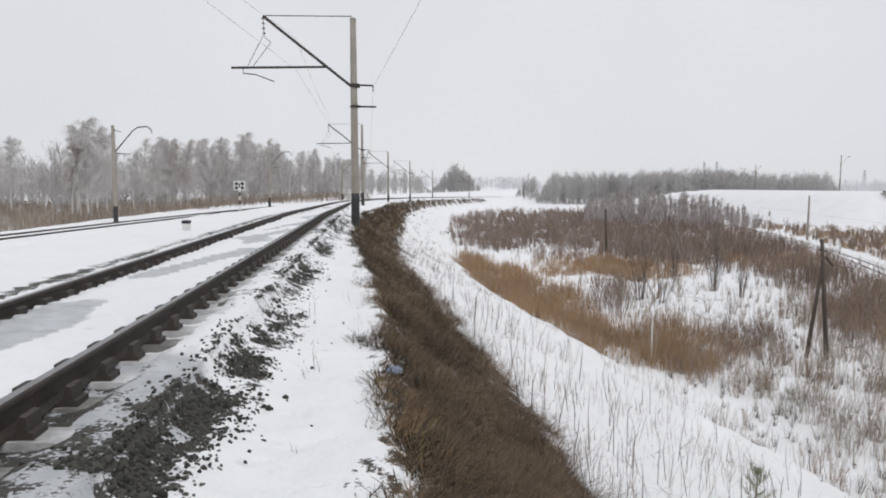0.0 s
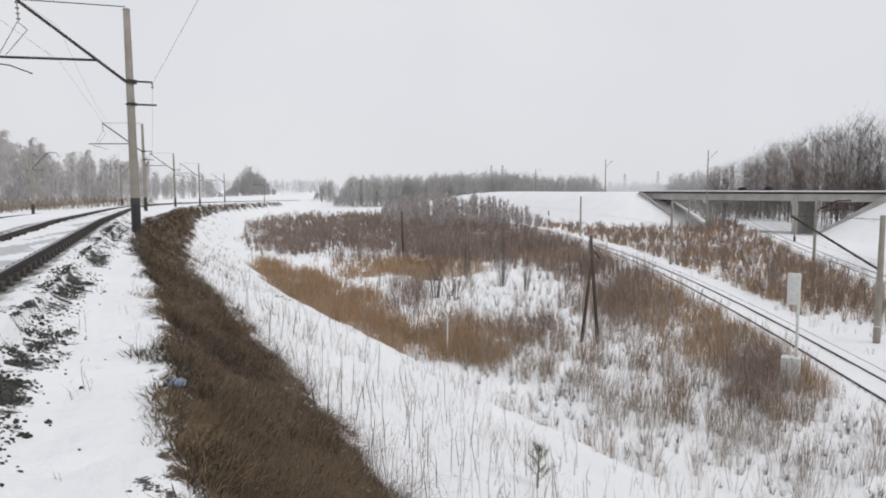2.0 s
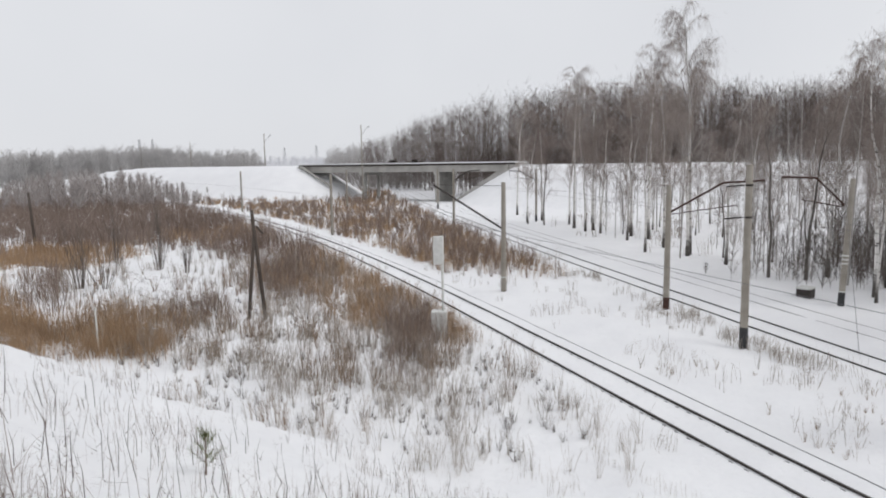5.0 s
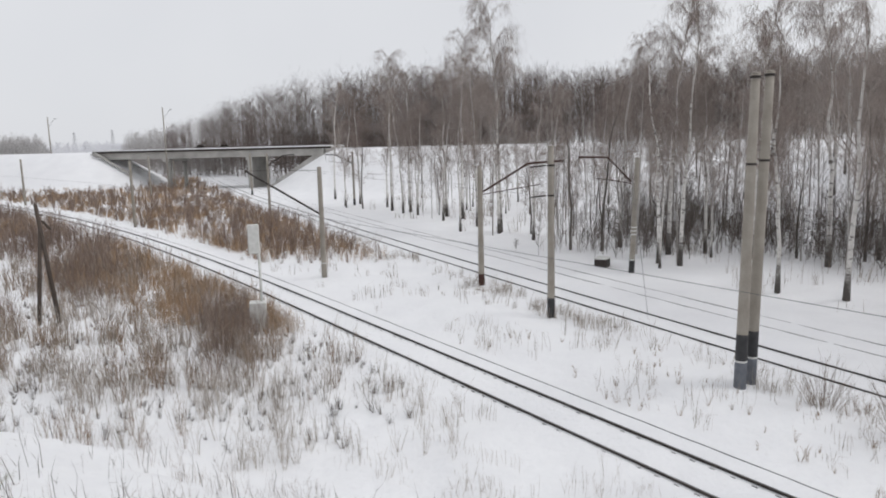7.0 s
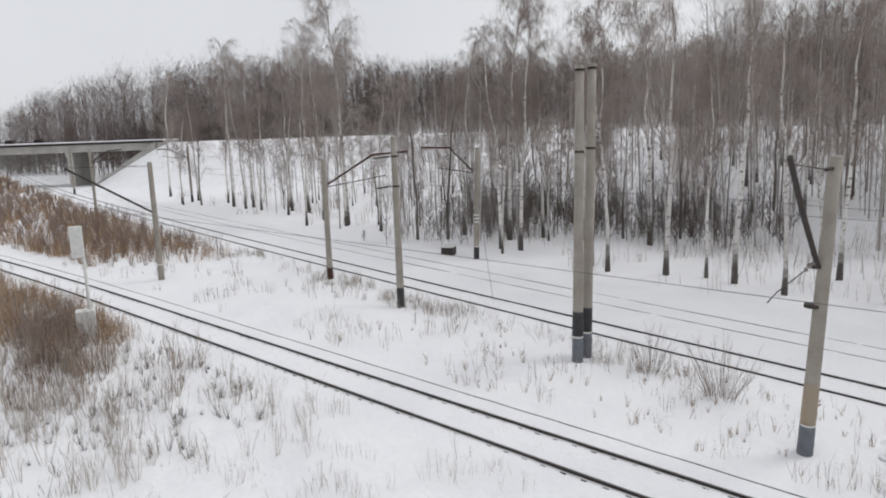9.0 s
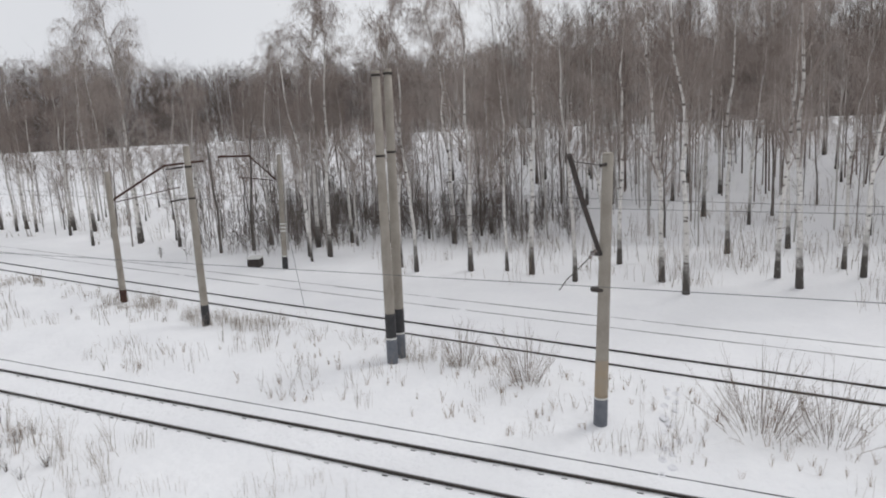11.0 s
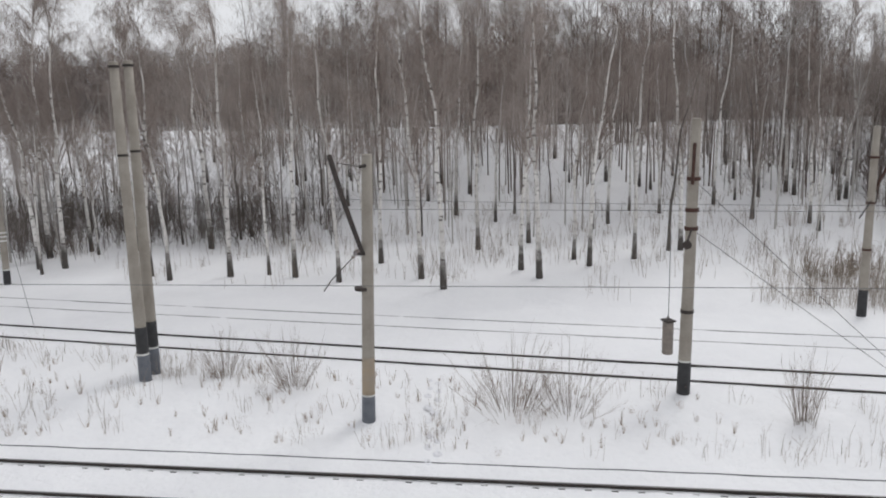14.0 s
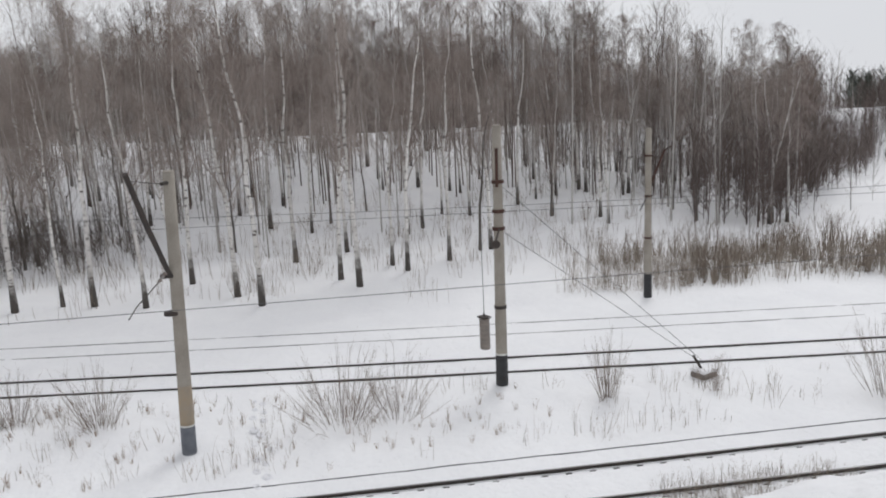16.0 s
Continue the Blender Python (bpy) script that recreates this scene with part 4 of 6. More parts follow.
for az in (-40.2, -41.95):
    s = along(az)
    q = A + dv * s
    c = empty("barrier_block", (q.x - 3.2, q.y - 1.2, 1.3), "small dark block on the bridge deck", "block", "deck blocks", turn=math.degrees(math.atan2(dv.y, dv.x)))
    part("body", box(bmesh.new(), (-0.85, -0.4, 0), (0.85, 0.4, 0.75), 0.08), M_DARK, c)
    part("cap", box(bmesh.new(), (-0.7, -0.35, 0.75), (0.7, 0.35, 0.95), 0.05), M_DARK, c)

# road lamps along the bank
for az, D, top in ((-37.17, 172, 3.05), (-29.53, 205, 2.4), (-24.0, 262, 1.75), (-20.5, 330, 1.3), (-18.2, 420, 1.05)):
    x, y = D * math.sin(radians(-az)), D * math.cos(radians(az))
    z0 = zat(x, y)
    zt = 1.6 + D * math.tan(radians(top))
    p = empty("road_lamp", (x, y, z0), "thin grey roadside lamp post on the snowy bank", "lamp post", "road lamps")
    part("post", tube(bmesh.new(), [(0, 0, -0.2), (0, 0, zt - z0)], [0.17, 0.12], 8), M_CONC, p, smooth=True)
    arm = part("arm", tube(bmesh.new(), [(0, 0, zt - z0 - 2.6), (0.7, -0.5, zt - z0 - 1.3), (1.3, -0.9, zt - z0 - 0.5)], 0.035, 6), M_WIRE, p)
    part("lamp_head", box(bmesh.new(), (1.15, -1.05, zt - z0 - 0.55), (1.75, -0.8, zt - z0 - 0.42), 0.04), M_WIRE, arm)


# lattice towers far off
# steel paled in its base colour to imitate distance haze
M_FARSTEEL = mat("hazed_far_steel", (0.42, 0.42, 0.43), (0.34, 0.34, 0.35), 0.7, 0.5, 5, 0.0)


def lattice_tower(az, D, top):
    x, y = D * math.sin(radians(-az)), D * math.cos(radians(az))
    h = 1.6 + D * math.tan(radians(top)) + 7.9
    t = empty("power_tower", (x, y, -7.9), "distant grey steel lattice power tower", "power tower", "power towers")
    for sx in (-1, 1):
        for sy in (-1, 1):
            part("leg", tube(bmesh.new(), [(sx * 2.4, sy * 2.4, 0), (sx * 0.5, sy * 0.5, h)], 0.22, 4), M_FARSTEEL, t)
    for i in range(5):
        k0, k1 = i / 5, (i + 1) / 5
        a, b2 = 2.4 - 1.9 * k0, 2.4 - 1.9 * k1
        part("brace", tube(bmesh.new(), [(-a, -a, h * k0), (b2, -b2, h * k1)], 0.12, 4), M_FARSTEEL, t)
    for k in (0.72, 0.84, 0.96):
        part("crossarm", tube(bmesh.new(), [(-4.5 + 2 * (k - 0.72) * 5, 0, h * k), (4.5 - 2 * (k - 0.72) * 5, 0, h * k)], 0.2, 4), M_FARSTEEL, t)


for az, D, top in ((-20.4, 900, 2.0), (-21.3, 880, 2.0), (-33.5, 1000, 1.45), (-31.0, 1100, 1.3)):
    lattice_tower(az, D, top)


# ---- trees ----
rng = np.random.default_rng(11)


def rot_about(d, spread, n):
    """n unit directions that lean from d by about spread radians."""
    v = np.asarray(d, float)[None] + rng.standard_normal((n, 3)) * spread
    return v / np.linalg.norm(v, axis=1, keepdims=True)


def birch_meshes(h, full=1.0, lean=0.04, low=0.38, twig=0.013, wide=1.0):
    """A slim birch: trunk mesh, and a crown of rising limbs with long hanging twigs."""
    n = 12
    pts = np.zeros((n, 3))
    bend = rng.normal(0, lean, 2)
    wob = np.cumsum(rng.normal(0, 0.10, (n, 2)), 0)
    for i in range(n):
        k = i / (n - 1)
        pts[i] = (bend[0] * h * k * k + wob[i, 0] * k * 2, bend[1] * h * k * k + wob[i, 1] * k * 2, h * k * 0.97)
    r = 0.0084 * h * (1 - np.linspace(0, 1, n)) ** 0.9 + 0.01
    bm = bmesh.new()
    tube(bm, [tuple(q) for q in pts], [float(q) for q in r], 7)
    for v in bm.verts:
        if v.co.z < 0.01:
            v.co.z -= 0.3
            v.co.x *= 1.35
            v.co.y *= 1.35
    tm = bpy.data.meshes.new("trunk")
    bm.to_mesh(tm)
    bm.free()
    tm.materials.append(M_BIRCH)
    tm.polygons.foreach_set("use_smooth", np.ones(len(tm.polygons), bool))
    s = Soup()
    nb = int(30 * full)
    for i in range(nb):
        k = low + (0.98 - low) * (i + rng.random()) / nb
        j = k * (n - 1)
        p0 = pts[int(j)] + (pts[min(int(j) + 1, n - 1)] - pts[int(j)]) * (j % 1)
        ang = rng.uniform(0, 6.28)
        out = np.array([np.cos(ang), np.sin(ang), 0])
        rise = rng.uniform(1.3, 2.2)
        ln = h * (0.23 * (1 - k) ** 0.75 + 0.08) * rng.uniform(0.75, 1.2)
        rr = 0.0026 * h * (1.1 - k) + 0.008
        for seg in range(4):
            d2 = out * wide + np.array([0, 0, rise * (1.0, 0.9, 0.45, -0.1)[seg]]) + rng.normal(0, 0.14, 3)
            d2 /= np.linalg.norm(d2)
            p1 = p0 + d2 * ln / 4
            s.sticks([p0], [p1], rr * (1 - seg * 0.23), rr * (0.77 - seg * 0.23))
            if seg or i % 2:
                m = int(3.5 * full) + 3
                st = p0 + (p1 - p0) * rng.random((m, 1))
                dd = rot_about(d2 * 0.8 + np.array([0, 0, 0.1]), 0.45, m)
                en = st + dd * (ln * rng.uniform(0.14, 0.3, m))[:, None]
                s.blades(st, en, twig * 1.5)
                q = 8
                ts = (st[:, None] + (en - st)[:, None] * rng.random((m, q, 1))).reshape(-1, 3)
                td = np.repeat(dd, q, 0) * 0.35 + rng.normal(0, 0.42, (m * q, 3)) + np.array([0, 0, -0.5])
                ts2 = ts + td * rng.uniform(0.35, 1.0, (m * q, 1)) * (0.045 * h)
                s.blades(ts, ts2, twig)
                hang = rng.random(m * q) < 0.7
                s.blades(ts2[hang], ts2[hang] + (td[hang] * 0.35 + np.array([0, 0, -0.5])) * 0.035 * h, twig * 0.8)
            p0 = p1
    return tm, s.mesh("crown", M_TWIG)


BIRCHES = [birch_meshes(*args) for args in ((17, 1.0, 0.03, 0.36), (18, 1.1, 0.05, 0.38), (15, 0.9, 0.04, 0.3), (16, 0.8, 0.08, 0.4), (19, 1.15, 0.03, 0.3), (13, 0.8, 0.06, 0.2), (14, 0.7, 0.05, 0.35), (19, 1.9, 0.03, 0.26, 0.026, 1.2), (19, 1.25, 0.03, 0.42, 0.014, 1.1))]
for i in (5, 6):
    BIRCHES[i][0].materials[0] = M_ALDER
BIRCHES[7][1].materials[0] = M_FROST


def birch(x, y, kind, scale, label, group):
    t = empty("birch_tree", (x, y, zat(x, y)), label, "tree", group, turn=float(rng.uniform(0, 360)))
    t.scale = (scale, scale, scale * float(rng.uniform(0.93, 1.08)))
    for name, me in zip(("trunk", "crown"), BIRCHES[kind]):
        o = new(name, me)
        o.parent = t
    return t


LAB = "tall slender leafless birch standing in snow at the wood's edge"


def bearing(az, D):
    return D * math.sin(radians(-az)), D * math.cos(radians(az))


# full-crowned birches that rise over the wood
for az, D, sc in ((-49.8, 122, 1.0), (-51.8, 112, 0.98), (-54.4, 100, 1.12), (-55.9, 98, 1.06), (-58.9, 88, 1.05), (-60.2, 84, 1.16), (-61.4, 78, 1.0), (-63.3, 73, 1.24), (-67.5, 66, 0.72), (-72.9, 62, 0.9), (-76.6, 58, 1.1), (-79.3, 60, 0.86), (-82.6, 57, 1.05), (-87.7, 56, 1.1)):
    birch(*bearing(az, D), 8, sc, "tall full-crowned leafless birch rising over the wood", "birches at the edge")

# trees that stand out at the edge of the wood
for az, D, kind, sc in ((-106.1, 38, 1, 1.02), (-63.2, 72, 4, 1.05), (-61.5, 78, 0, 1.0), (-55.3, 96, 1, 0.95), (-56.5, 92, 0, 0.92), (-54.0, 104, 4, 0.85), (-58.6, 84, 2, 1.0), (-66.0, 66, 3, 0.95),
                        (-77.5, 53.5, 4, 1.0), (-75.9, 54, 1, 0.95), (-83.2, 47.5, 0, 1.0), (-84.5, 46, 2, 1.05), (-89.0, 45, 4, 0.98), (-94.0, 43.5, 1, 1.0), (-97.5, 41, 3, 0.95), (-101.0, 46, 0, 1.02),
                        (-112.5, 43, 0, 1.0), (-114.0, 41, 4, 1.0), (-118.0, 44, 2, 1.1), (-109.0, 50, 1, 1.0), (-121.5, 46, 3, 1.0), (-125.0, 50, 4, 0.95), (-69.0, 61, 5, 1.0), (-71.5, 60, 6, 1.0), (-60.0, 74, 3, 0.9), (-50.6, 108, 2, 0.95), (-52.0, 104, 5, 1.0)):
    birch(*bearing(az, D), kind, sc, LAB, "birches at the edge")


def wood_ok(x, y):
    bd = (x - float(x_far(y))) * 0.86
    lim = 12.5 + 3 * math.sin(y * 0.35) + 2 * math.sin(y * 0.9 + 1)
    if y < -32:
        lim = max(lim, 22 + 0.36 * (-32 - y))
    if y > 78 - 0.25 * bd:
        return False
    return bd > lim and road_dist(np.array([x]), np.array([y]), ROAD_B)[0] > 5.5 and road_dist(np.array([x]), np.array([y]), ROAD_A)[0] > 25


placed, tries = 0, 0
while placed < 212 and tries < 20000:
    tries += 1
    az = rng.uniform(-149, -48) if placed < 150 else rng.uniform(-149, -90)
    D = 36 + 72 * rng.random() ** 1.25
    x, y = bearing(az, D)
    if not wood_ok(x, y) or (D < 56 and rng.random() < 0.8):
        continue
    birch(x, y, int(rng.integers(0, 7)), float(rng.uniform(0.68, 1.02)) * (0.78 if az > -86 else 1.0), "leafless birch with pale trunk in the snowy wood", "birches of the wood")
    placed += 1

# row of frosty birches beyond the second track
for i in range(74):
    y = 76 + 215 * rng.random() ** 1.1
    x = -46 + rng.normal(0, 5) + (y - 80) * 0.03
    if rng.random() < 0.25:
        x -= 14
    if 28.3 < math.degrees(math.atan2(-x, y)) < 31.0:
        continue
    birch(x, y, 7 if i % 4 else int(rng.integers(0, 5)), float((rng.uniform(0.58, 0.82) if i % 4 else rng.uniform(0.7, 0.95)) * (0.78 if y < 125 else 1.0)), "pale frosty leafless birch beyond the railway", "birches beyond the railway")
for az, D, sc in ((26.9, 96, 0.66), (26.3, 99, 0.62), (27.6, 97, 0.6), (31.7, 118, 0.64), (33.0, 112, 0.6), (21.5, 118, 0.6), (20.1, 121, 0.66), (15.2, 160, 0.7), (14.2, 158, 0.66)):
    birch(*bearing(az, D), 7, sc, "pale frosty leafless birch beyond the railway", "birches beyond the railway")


# ---- woods and thickets, joined ----
def wood(name, spots, heights, material, label, limbs=70, width=0.10, trunkr=0.11, low=0.3, spread=0.16, rise=(0.6, 1.9), sprays=1):
    s = Soup()
    n = len(spots)
    base = np.column_stack([spots, land(spots[:, 0], spots[:, 1])])
    lean = rng.normal(0, 0.03, (n, 2)) * heights[:, None]
    top = base + np.column_stack([lean, heights])
    s.sticks(base, top, trunkr * heights / 14, 0.02)
    k = low + (1 - low) * rng.random((n, limbs)) ** 0.8
    at = base[:, None] + (top - base)[:, None] * k[..., None]
    a = rng.uniform(0, 6.28, (n, limbs))
    ln = heights[:, None] * (spread * (1.15 - k) + 0.05) * rng.uniform(0.6, 1.4, (n, limbs))
    d = np.stack([np.cos(a), np.sin(a), rng.uniform(*rise, (n, limbs))], -1)
    tip = at + d * ln[..., None]
    s.blades(at.reshape(-1, 3), tip.reshape(-1, 3), width)
    # fine sprays along the limbs
    for _ in range(sprays):
        m = at + (tip - at) * rng.uniform(0.3, 0.95, (n, limbs, 1))
        tip2 = m + np.stack([rng.normal(0, 0.5, (n, limbs)), rng.normal(0, 0.5, (n, limbs)), rng.uniform(-0.35, 1.0, (n, limbs))], -1) * ln[..., None] * 0.7
        s.blades(m.reshape(-1, 3), tip2.reshape(-1, 3), width * 0.8)
    ob = new(name, s.mesh(name, material))
    return tagged(ob, label, "trees", kind="stuff")


def scatter(n, test):
    out = []
    for _ in range(n * 60):
        if len(out) >= n:
            break
        q = test()
        if q is not None:
            out.append(q)
    return np.array(out)


# base colour lightened to carry the haze over mid-distance trees
M_MIDHAZE = mat("hazed_brown_wood", (0.40, 0.385, 0.375), (0.52, 0.505, 0.50), 0.95, 0.05, 0.5, 0.0, island=0.4)
M_YOUNG = mat("grey_saplings", (0.17, 0.145, 0.13), (0.30, 0.275, 0.255), 0.9, 0.1, 1.5, 0.0, island=0.6)


def left_spot():
    x, y = bearing(rng.uniform(8, 41), rng.uniform(120, 240))
    return (x, y) if x < float(x_second(y)) - 16 else None


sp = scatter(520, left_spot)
# grey of the far side wood has distance haze mixed in
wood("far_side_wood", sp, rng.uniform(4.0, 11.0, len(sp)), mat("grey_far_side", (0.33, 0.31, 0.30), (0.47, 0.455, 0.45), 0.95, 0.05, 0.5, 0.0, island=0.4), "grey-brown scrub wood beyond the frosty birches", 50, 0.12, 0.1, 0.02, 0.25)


def hill_spot():
    az = rng.uniform(-155, -37.5)
    D = 118 + 110 * rng.random() ** 1.3
    if az > -62:
        D = 170 + 120 * rng.random()
    x, y = bearing(az, D)
    beyond = (x - float(x_far(y)))
    if road_dist(np.array([x]), np.array([y]), ROAD_B)[0] < 8 or road_dist(np.array([x]), np.array([y]), ROAD_A)[0] < 40:
        return None
    lim = float(np.interp(y, [-210, -135, -80, -30, 12, 60, 106, 160, 260, 400], [38, 70, 95, 115, 132, 139, 134, 160, 200, 260]))
    return (x, y) if x > lim else None


sp = scatter(900, hill_spot)
haz = np.degrees(np.arctan2(-sp[:, 0], sp[:, 1]))
wood("birch_wood", sp, rng.uniform(11.5, 16.5, len(sp)) * np.interp(haz, [-152, -147], [0.45, 1.0]), M_WOOD, "dense brown leafless wood behind the snowy road bank", 80, 0.07, 0.09, 0.1, 0.16, (0.6, 1.9), 3)


def ridge_spot():
    az = rng.uniform(-126, -37.2)
    D = float(np.interp(az, [-126, -112, -95, -70, -58, -46, -37], [118, 128, 142, 160, 172, 186, 300])) + 25 * rng.random()
    return bearing(az, D)


sp = scatter(1500, ridge_spot)
azs = np.degrees(np.arctan2(-sp[:, 0], sp[:, 1]))
el = np.interp(azs, [-126, -70, -62, -55, -48.7, -44.3, -41.5, -39.8, -37.2], [5.4, 5.2, 5.5, 5.6, 4.9, 4.1, 3.2, 2.2, 1.6])
ht = (1.6 + np.hypot(sp[:, 0], sp[:, 1]) * np.tan(np.radians(el))) * rng.uniform(0.72, 1.03, len(sp)) - land(sp[:, 0], sp[:, 1])
wood("ridge_wood", sp, ht, M_RIDGE, "dense brown leafless wood rising behind the road bridge", 58, 0.06, 0.05, 0.12, 0.22, (0.3, 1.6), 3)


def back_spot():
    x, y = bearing(rng.uniform(-149, -92), 66 + 48 * rng.random())
    return (x, y) if wood_ok(x, y) and road_dist(np.array([x]), np.array([y]), ROAD_B)[0] > 6 else None


sp = scatter(205, back_spot)
wood("tall_wood", sp, rng.uniform(14, 20, len(sp)) * np.interp(sp[:, 1], [-80, -45], [0.68, 1.0]), M_CROWN, "tall leafless brown wood crowded behind the birches", 130, 0.028, 0.06, 0.45, 0.17, (0.3, 1.7), 3)


M_PALE = mat("pale_young_birch", (0.50, 0.48, 0.455), (0.30, 0.27, 0.25), 0.9, 0.2, 2, 0.0, island=0.7)


def grove_spot():
    x, y = bearing(rng.uniform(-150, -50), 52 + 55 * rng.random())
    return (x, y) if wood_ok(x, y) and road_dist(np.array([x]), np.array([y]), ROAD_B)[0] > 6 else None


sp = scatter(210, grove_spot)
wood("birch_grove", sp, rng.uniform(9, 17, len(sp)), M_PALE, "pale slim birches deeper in the wood", 60, 0.03, 0.09, 0.2, 0.13)


def cover_spot():
    x, y = bearing(rng.uniform(-25.5, -11.5), rng.uniform(160, 250))
    return (x, y) if zat(x, y) < -5.5 else None


# scrub colour is greyed and lightened to stand for haze
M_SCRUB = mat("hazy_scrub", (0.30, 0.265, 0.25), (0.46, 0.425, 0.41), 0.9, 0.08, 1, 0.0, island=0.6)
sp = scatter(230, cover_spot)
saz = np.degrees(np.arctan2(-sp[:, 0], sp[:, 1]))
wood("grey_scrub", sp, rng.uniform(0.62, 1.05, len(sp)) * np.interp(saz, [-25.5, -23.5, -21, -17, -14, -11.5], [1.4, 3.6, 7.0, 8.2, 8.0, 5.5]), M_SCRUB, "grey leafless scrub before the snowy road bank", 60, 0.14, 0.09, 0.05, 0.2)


def under_bridge_spot():
    x, y = bearing(rng.uniform(-50, -34.5), rng.uniform(235, 285))
    return (x, y) if zat(x, y) < -4 else None


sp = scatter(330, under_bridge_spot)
# haze beyond the bridge is painted into this wood's grey
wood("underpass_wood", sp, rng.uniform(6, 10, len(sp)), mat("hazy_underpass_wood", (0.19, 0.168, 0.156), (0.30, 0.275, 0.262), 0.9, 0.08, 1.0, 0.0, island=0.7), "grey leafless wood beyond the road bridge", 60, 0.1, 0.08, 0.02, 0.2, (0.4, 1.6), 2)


def mid_spot():
    x, y = bearing(rng.uniform(-153, -52), 64 + 58 * rng.random())
    return (x, y) if wood_ok(x, y) and road_dist(np.array([x]), np.array([y]), ROAD_B)[0] > 6 else None


sp = scatter(270, mid_spot)
wood("young_trees", sp, rng.uniform(4, 11, len(sp)), M_YOUNG, "thin young leafless trees among the birches", 46, 0.032, 0.06, 0.08, 0.17)


def thicket_spot():
    az, D = rng.normal(-78.5, 4.4), rng.uniform(56, 74)
    if rng.random() < 0.3:
        az, D = rng.normal(-90, 4), rng.uniform(54, 66)
    x, y = bearing(az, D)
    return (x, y)


sp = scatter(430, thicket_spot)
tall = np.clip(1.0 + 0.5 * lumps(sp[:, 0], sp[:, 1], 3.0, 2), 0.4, 1.6)
wood("dark_thicket", sp, rng.uniform(1.6, 4.4, len(sp)) * tall, M_THICKET, "dark brown tangled thicket at the foot of the wood", 36, 0.034, 0.05, 0.05, 0.34)


def far_edge_spot():
    """Dark close edge of the wood beside the open slope."""
    k = -0.02 + 1.02 * rng.random() ** 1.05
    x, y = 34 + 46 * k + 26 * rng.random() ** 2, -50 - 125 * k + rng.normal(0, 3)
    return (x, y)


sp = scatter(760, far_edge_spot)
haz = np.degrees(np.arctan2(-sp[:, 0], sp[:, 1]))
wood("wood_edge", sp, rng.uniform(2.5, 9.5, len(sp)) * np.interp(haz, [-152, -148], [0.75, 1.0]), M_WOOD, "dark close edge of the wood beside the open slope", 64, 0.05, 0.08, 0.04, 0.2)


def haze_spot(a0, a1, d0, d1):
    def f():
        return bearing(rng.uniform(a0, a1), rng.uniform(d0, d1))
    return f


# horizon woods: their haze is painted into the two pale materials
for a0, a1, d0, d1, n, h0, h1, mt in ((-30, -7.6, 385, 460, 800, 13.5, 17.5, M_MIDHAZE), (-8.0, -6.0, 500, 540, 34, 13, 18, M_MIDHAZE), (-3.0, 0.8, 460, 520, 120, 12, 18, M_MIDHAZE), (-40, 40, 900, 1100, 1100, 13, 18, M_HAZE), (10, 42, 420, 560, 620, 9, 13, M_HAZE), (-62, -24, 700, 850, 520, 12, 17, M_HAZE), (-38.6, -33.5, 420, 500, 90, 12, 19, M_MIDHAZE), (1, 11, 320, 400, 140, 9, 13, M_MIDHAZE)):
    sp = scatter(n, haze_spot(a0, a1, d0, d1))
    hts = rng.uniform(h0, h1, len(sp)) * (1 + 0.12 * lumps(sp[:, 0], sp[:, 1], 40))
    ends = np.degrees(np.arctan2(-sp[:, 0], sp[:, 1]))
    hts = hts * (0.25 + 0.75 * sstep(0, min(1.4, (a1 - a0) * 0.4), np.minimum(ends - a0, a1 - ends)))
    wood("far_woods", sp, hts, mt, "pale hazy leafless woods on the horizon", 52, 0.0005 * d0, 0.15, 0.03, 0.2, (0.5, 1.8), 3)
sp = scatter(26, haze_spot(-154.5, -151.2, 215, 260))
wood("pine_clump", sp, rng.uniform(13, 17, len(sp)), mat("pine_far", (0.05, 0.06, 0.05), (0.08, 0.09, 0.075), 0.9, 1, 5, 0.0), "dark pines far beyond the open slope", 60, 0.3, 0.2, 0.35, 0.2)


# ---- marsh plants, weeds and grass, joined ----
def stand(name, pts, hts, material, label, per=7, spread=0.16, width=0.01, lean=0.12, drop=0.0):
    """Clumps of thin upright stalks."""
    s = Soup()
    n = len(pts)
    base = np.column_stack([pts, land(pts[:, 0], pts[:, 1]) - 0.03])
    b = np.repeat(base, per, 0) + np.column_stack([rng.normal(0, spread, (n * per, 2)), np.zeros(n * per)])
    h = np.repeat(hts, per) * rng.uniform(0.55, 1.1, n * per)
    tip = b + np.column_stack([rng.normal(0, lean, (n * per, 2)) * h[:, None], h])
    d = np.hypot(b[:, 0], b[:, 1])
    mid = b + (tip - b) * 0.55 + np.column_stack([rng.normal(0, 0.05, (n * per, 2)) * h[:, None], 0.06 * h])
    s.bent(b, mid, tip, np.maximum(width, d * 0.0005) * rng.uniform(0.6, 1.3, n * per))
    # side shoots
    for _ in range(2):
        k = rng.uniform(0.3, 0.9, (n * per, 1))
        m = b + (tip - b) * k
        t2 = m + np.column_stack([rng.normal(0, 0.17, (n * per, 2)) * h[:, None], h * rng.uniform(0.02, 0.3, n * per)])
        s.blades(m, t2, np.maximum(width * 0.7, d * 0.0004))
    ob = new(name, s.mesh(name, material))
    return tagged(ob, label, "plants", kind="stuff")


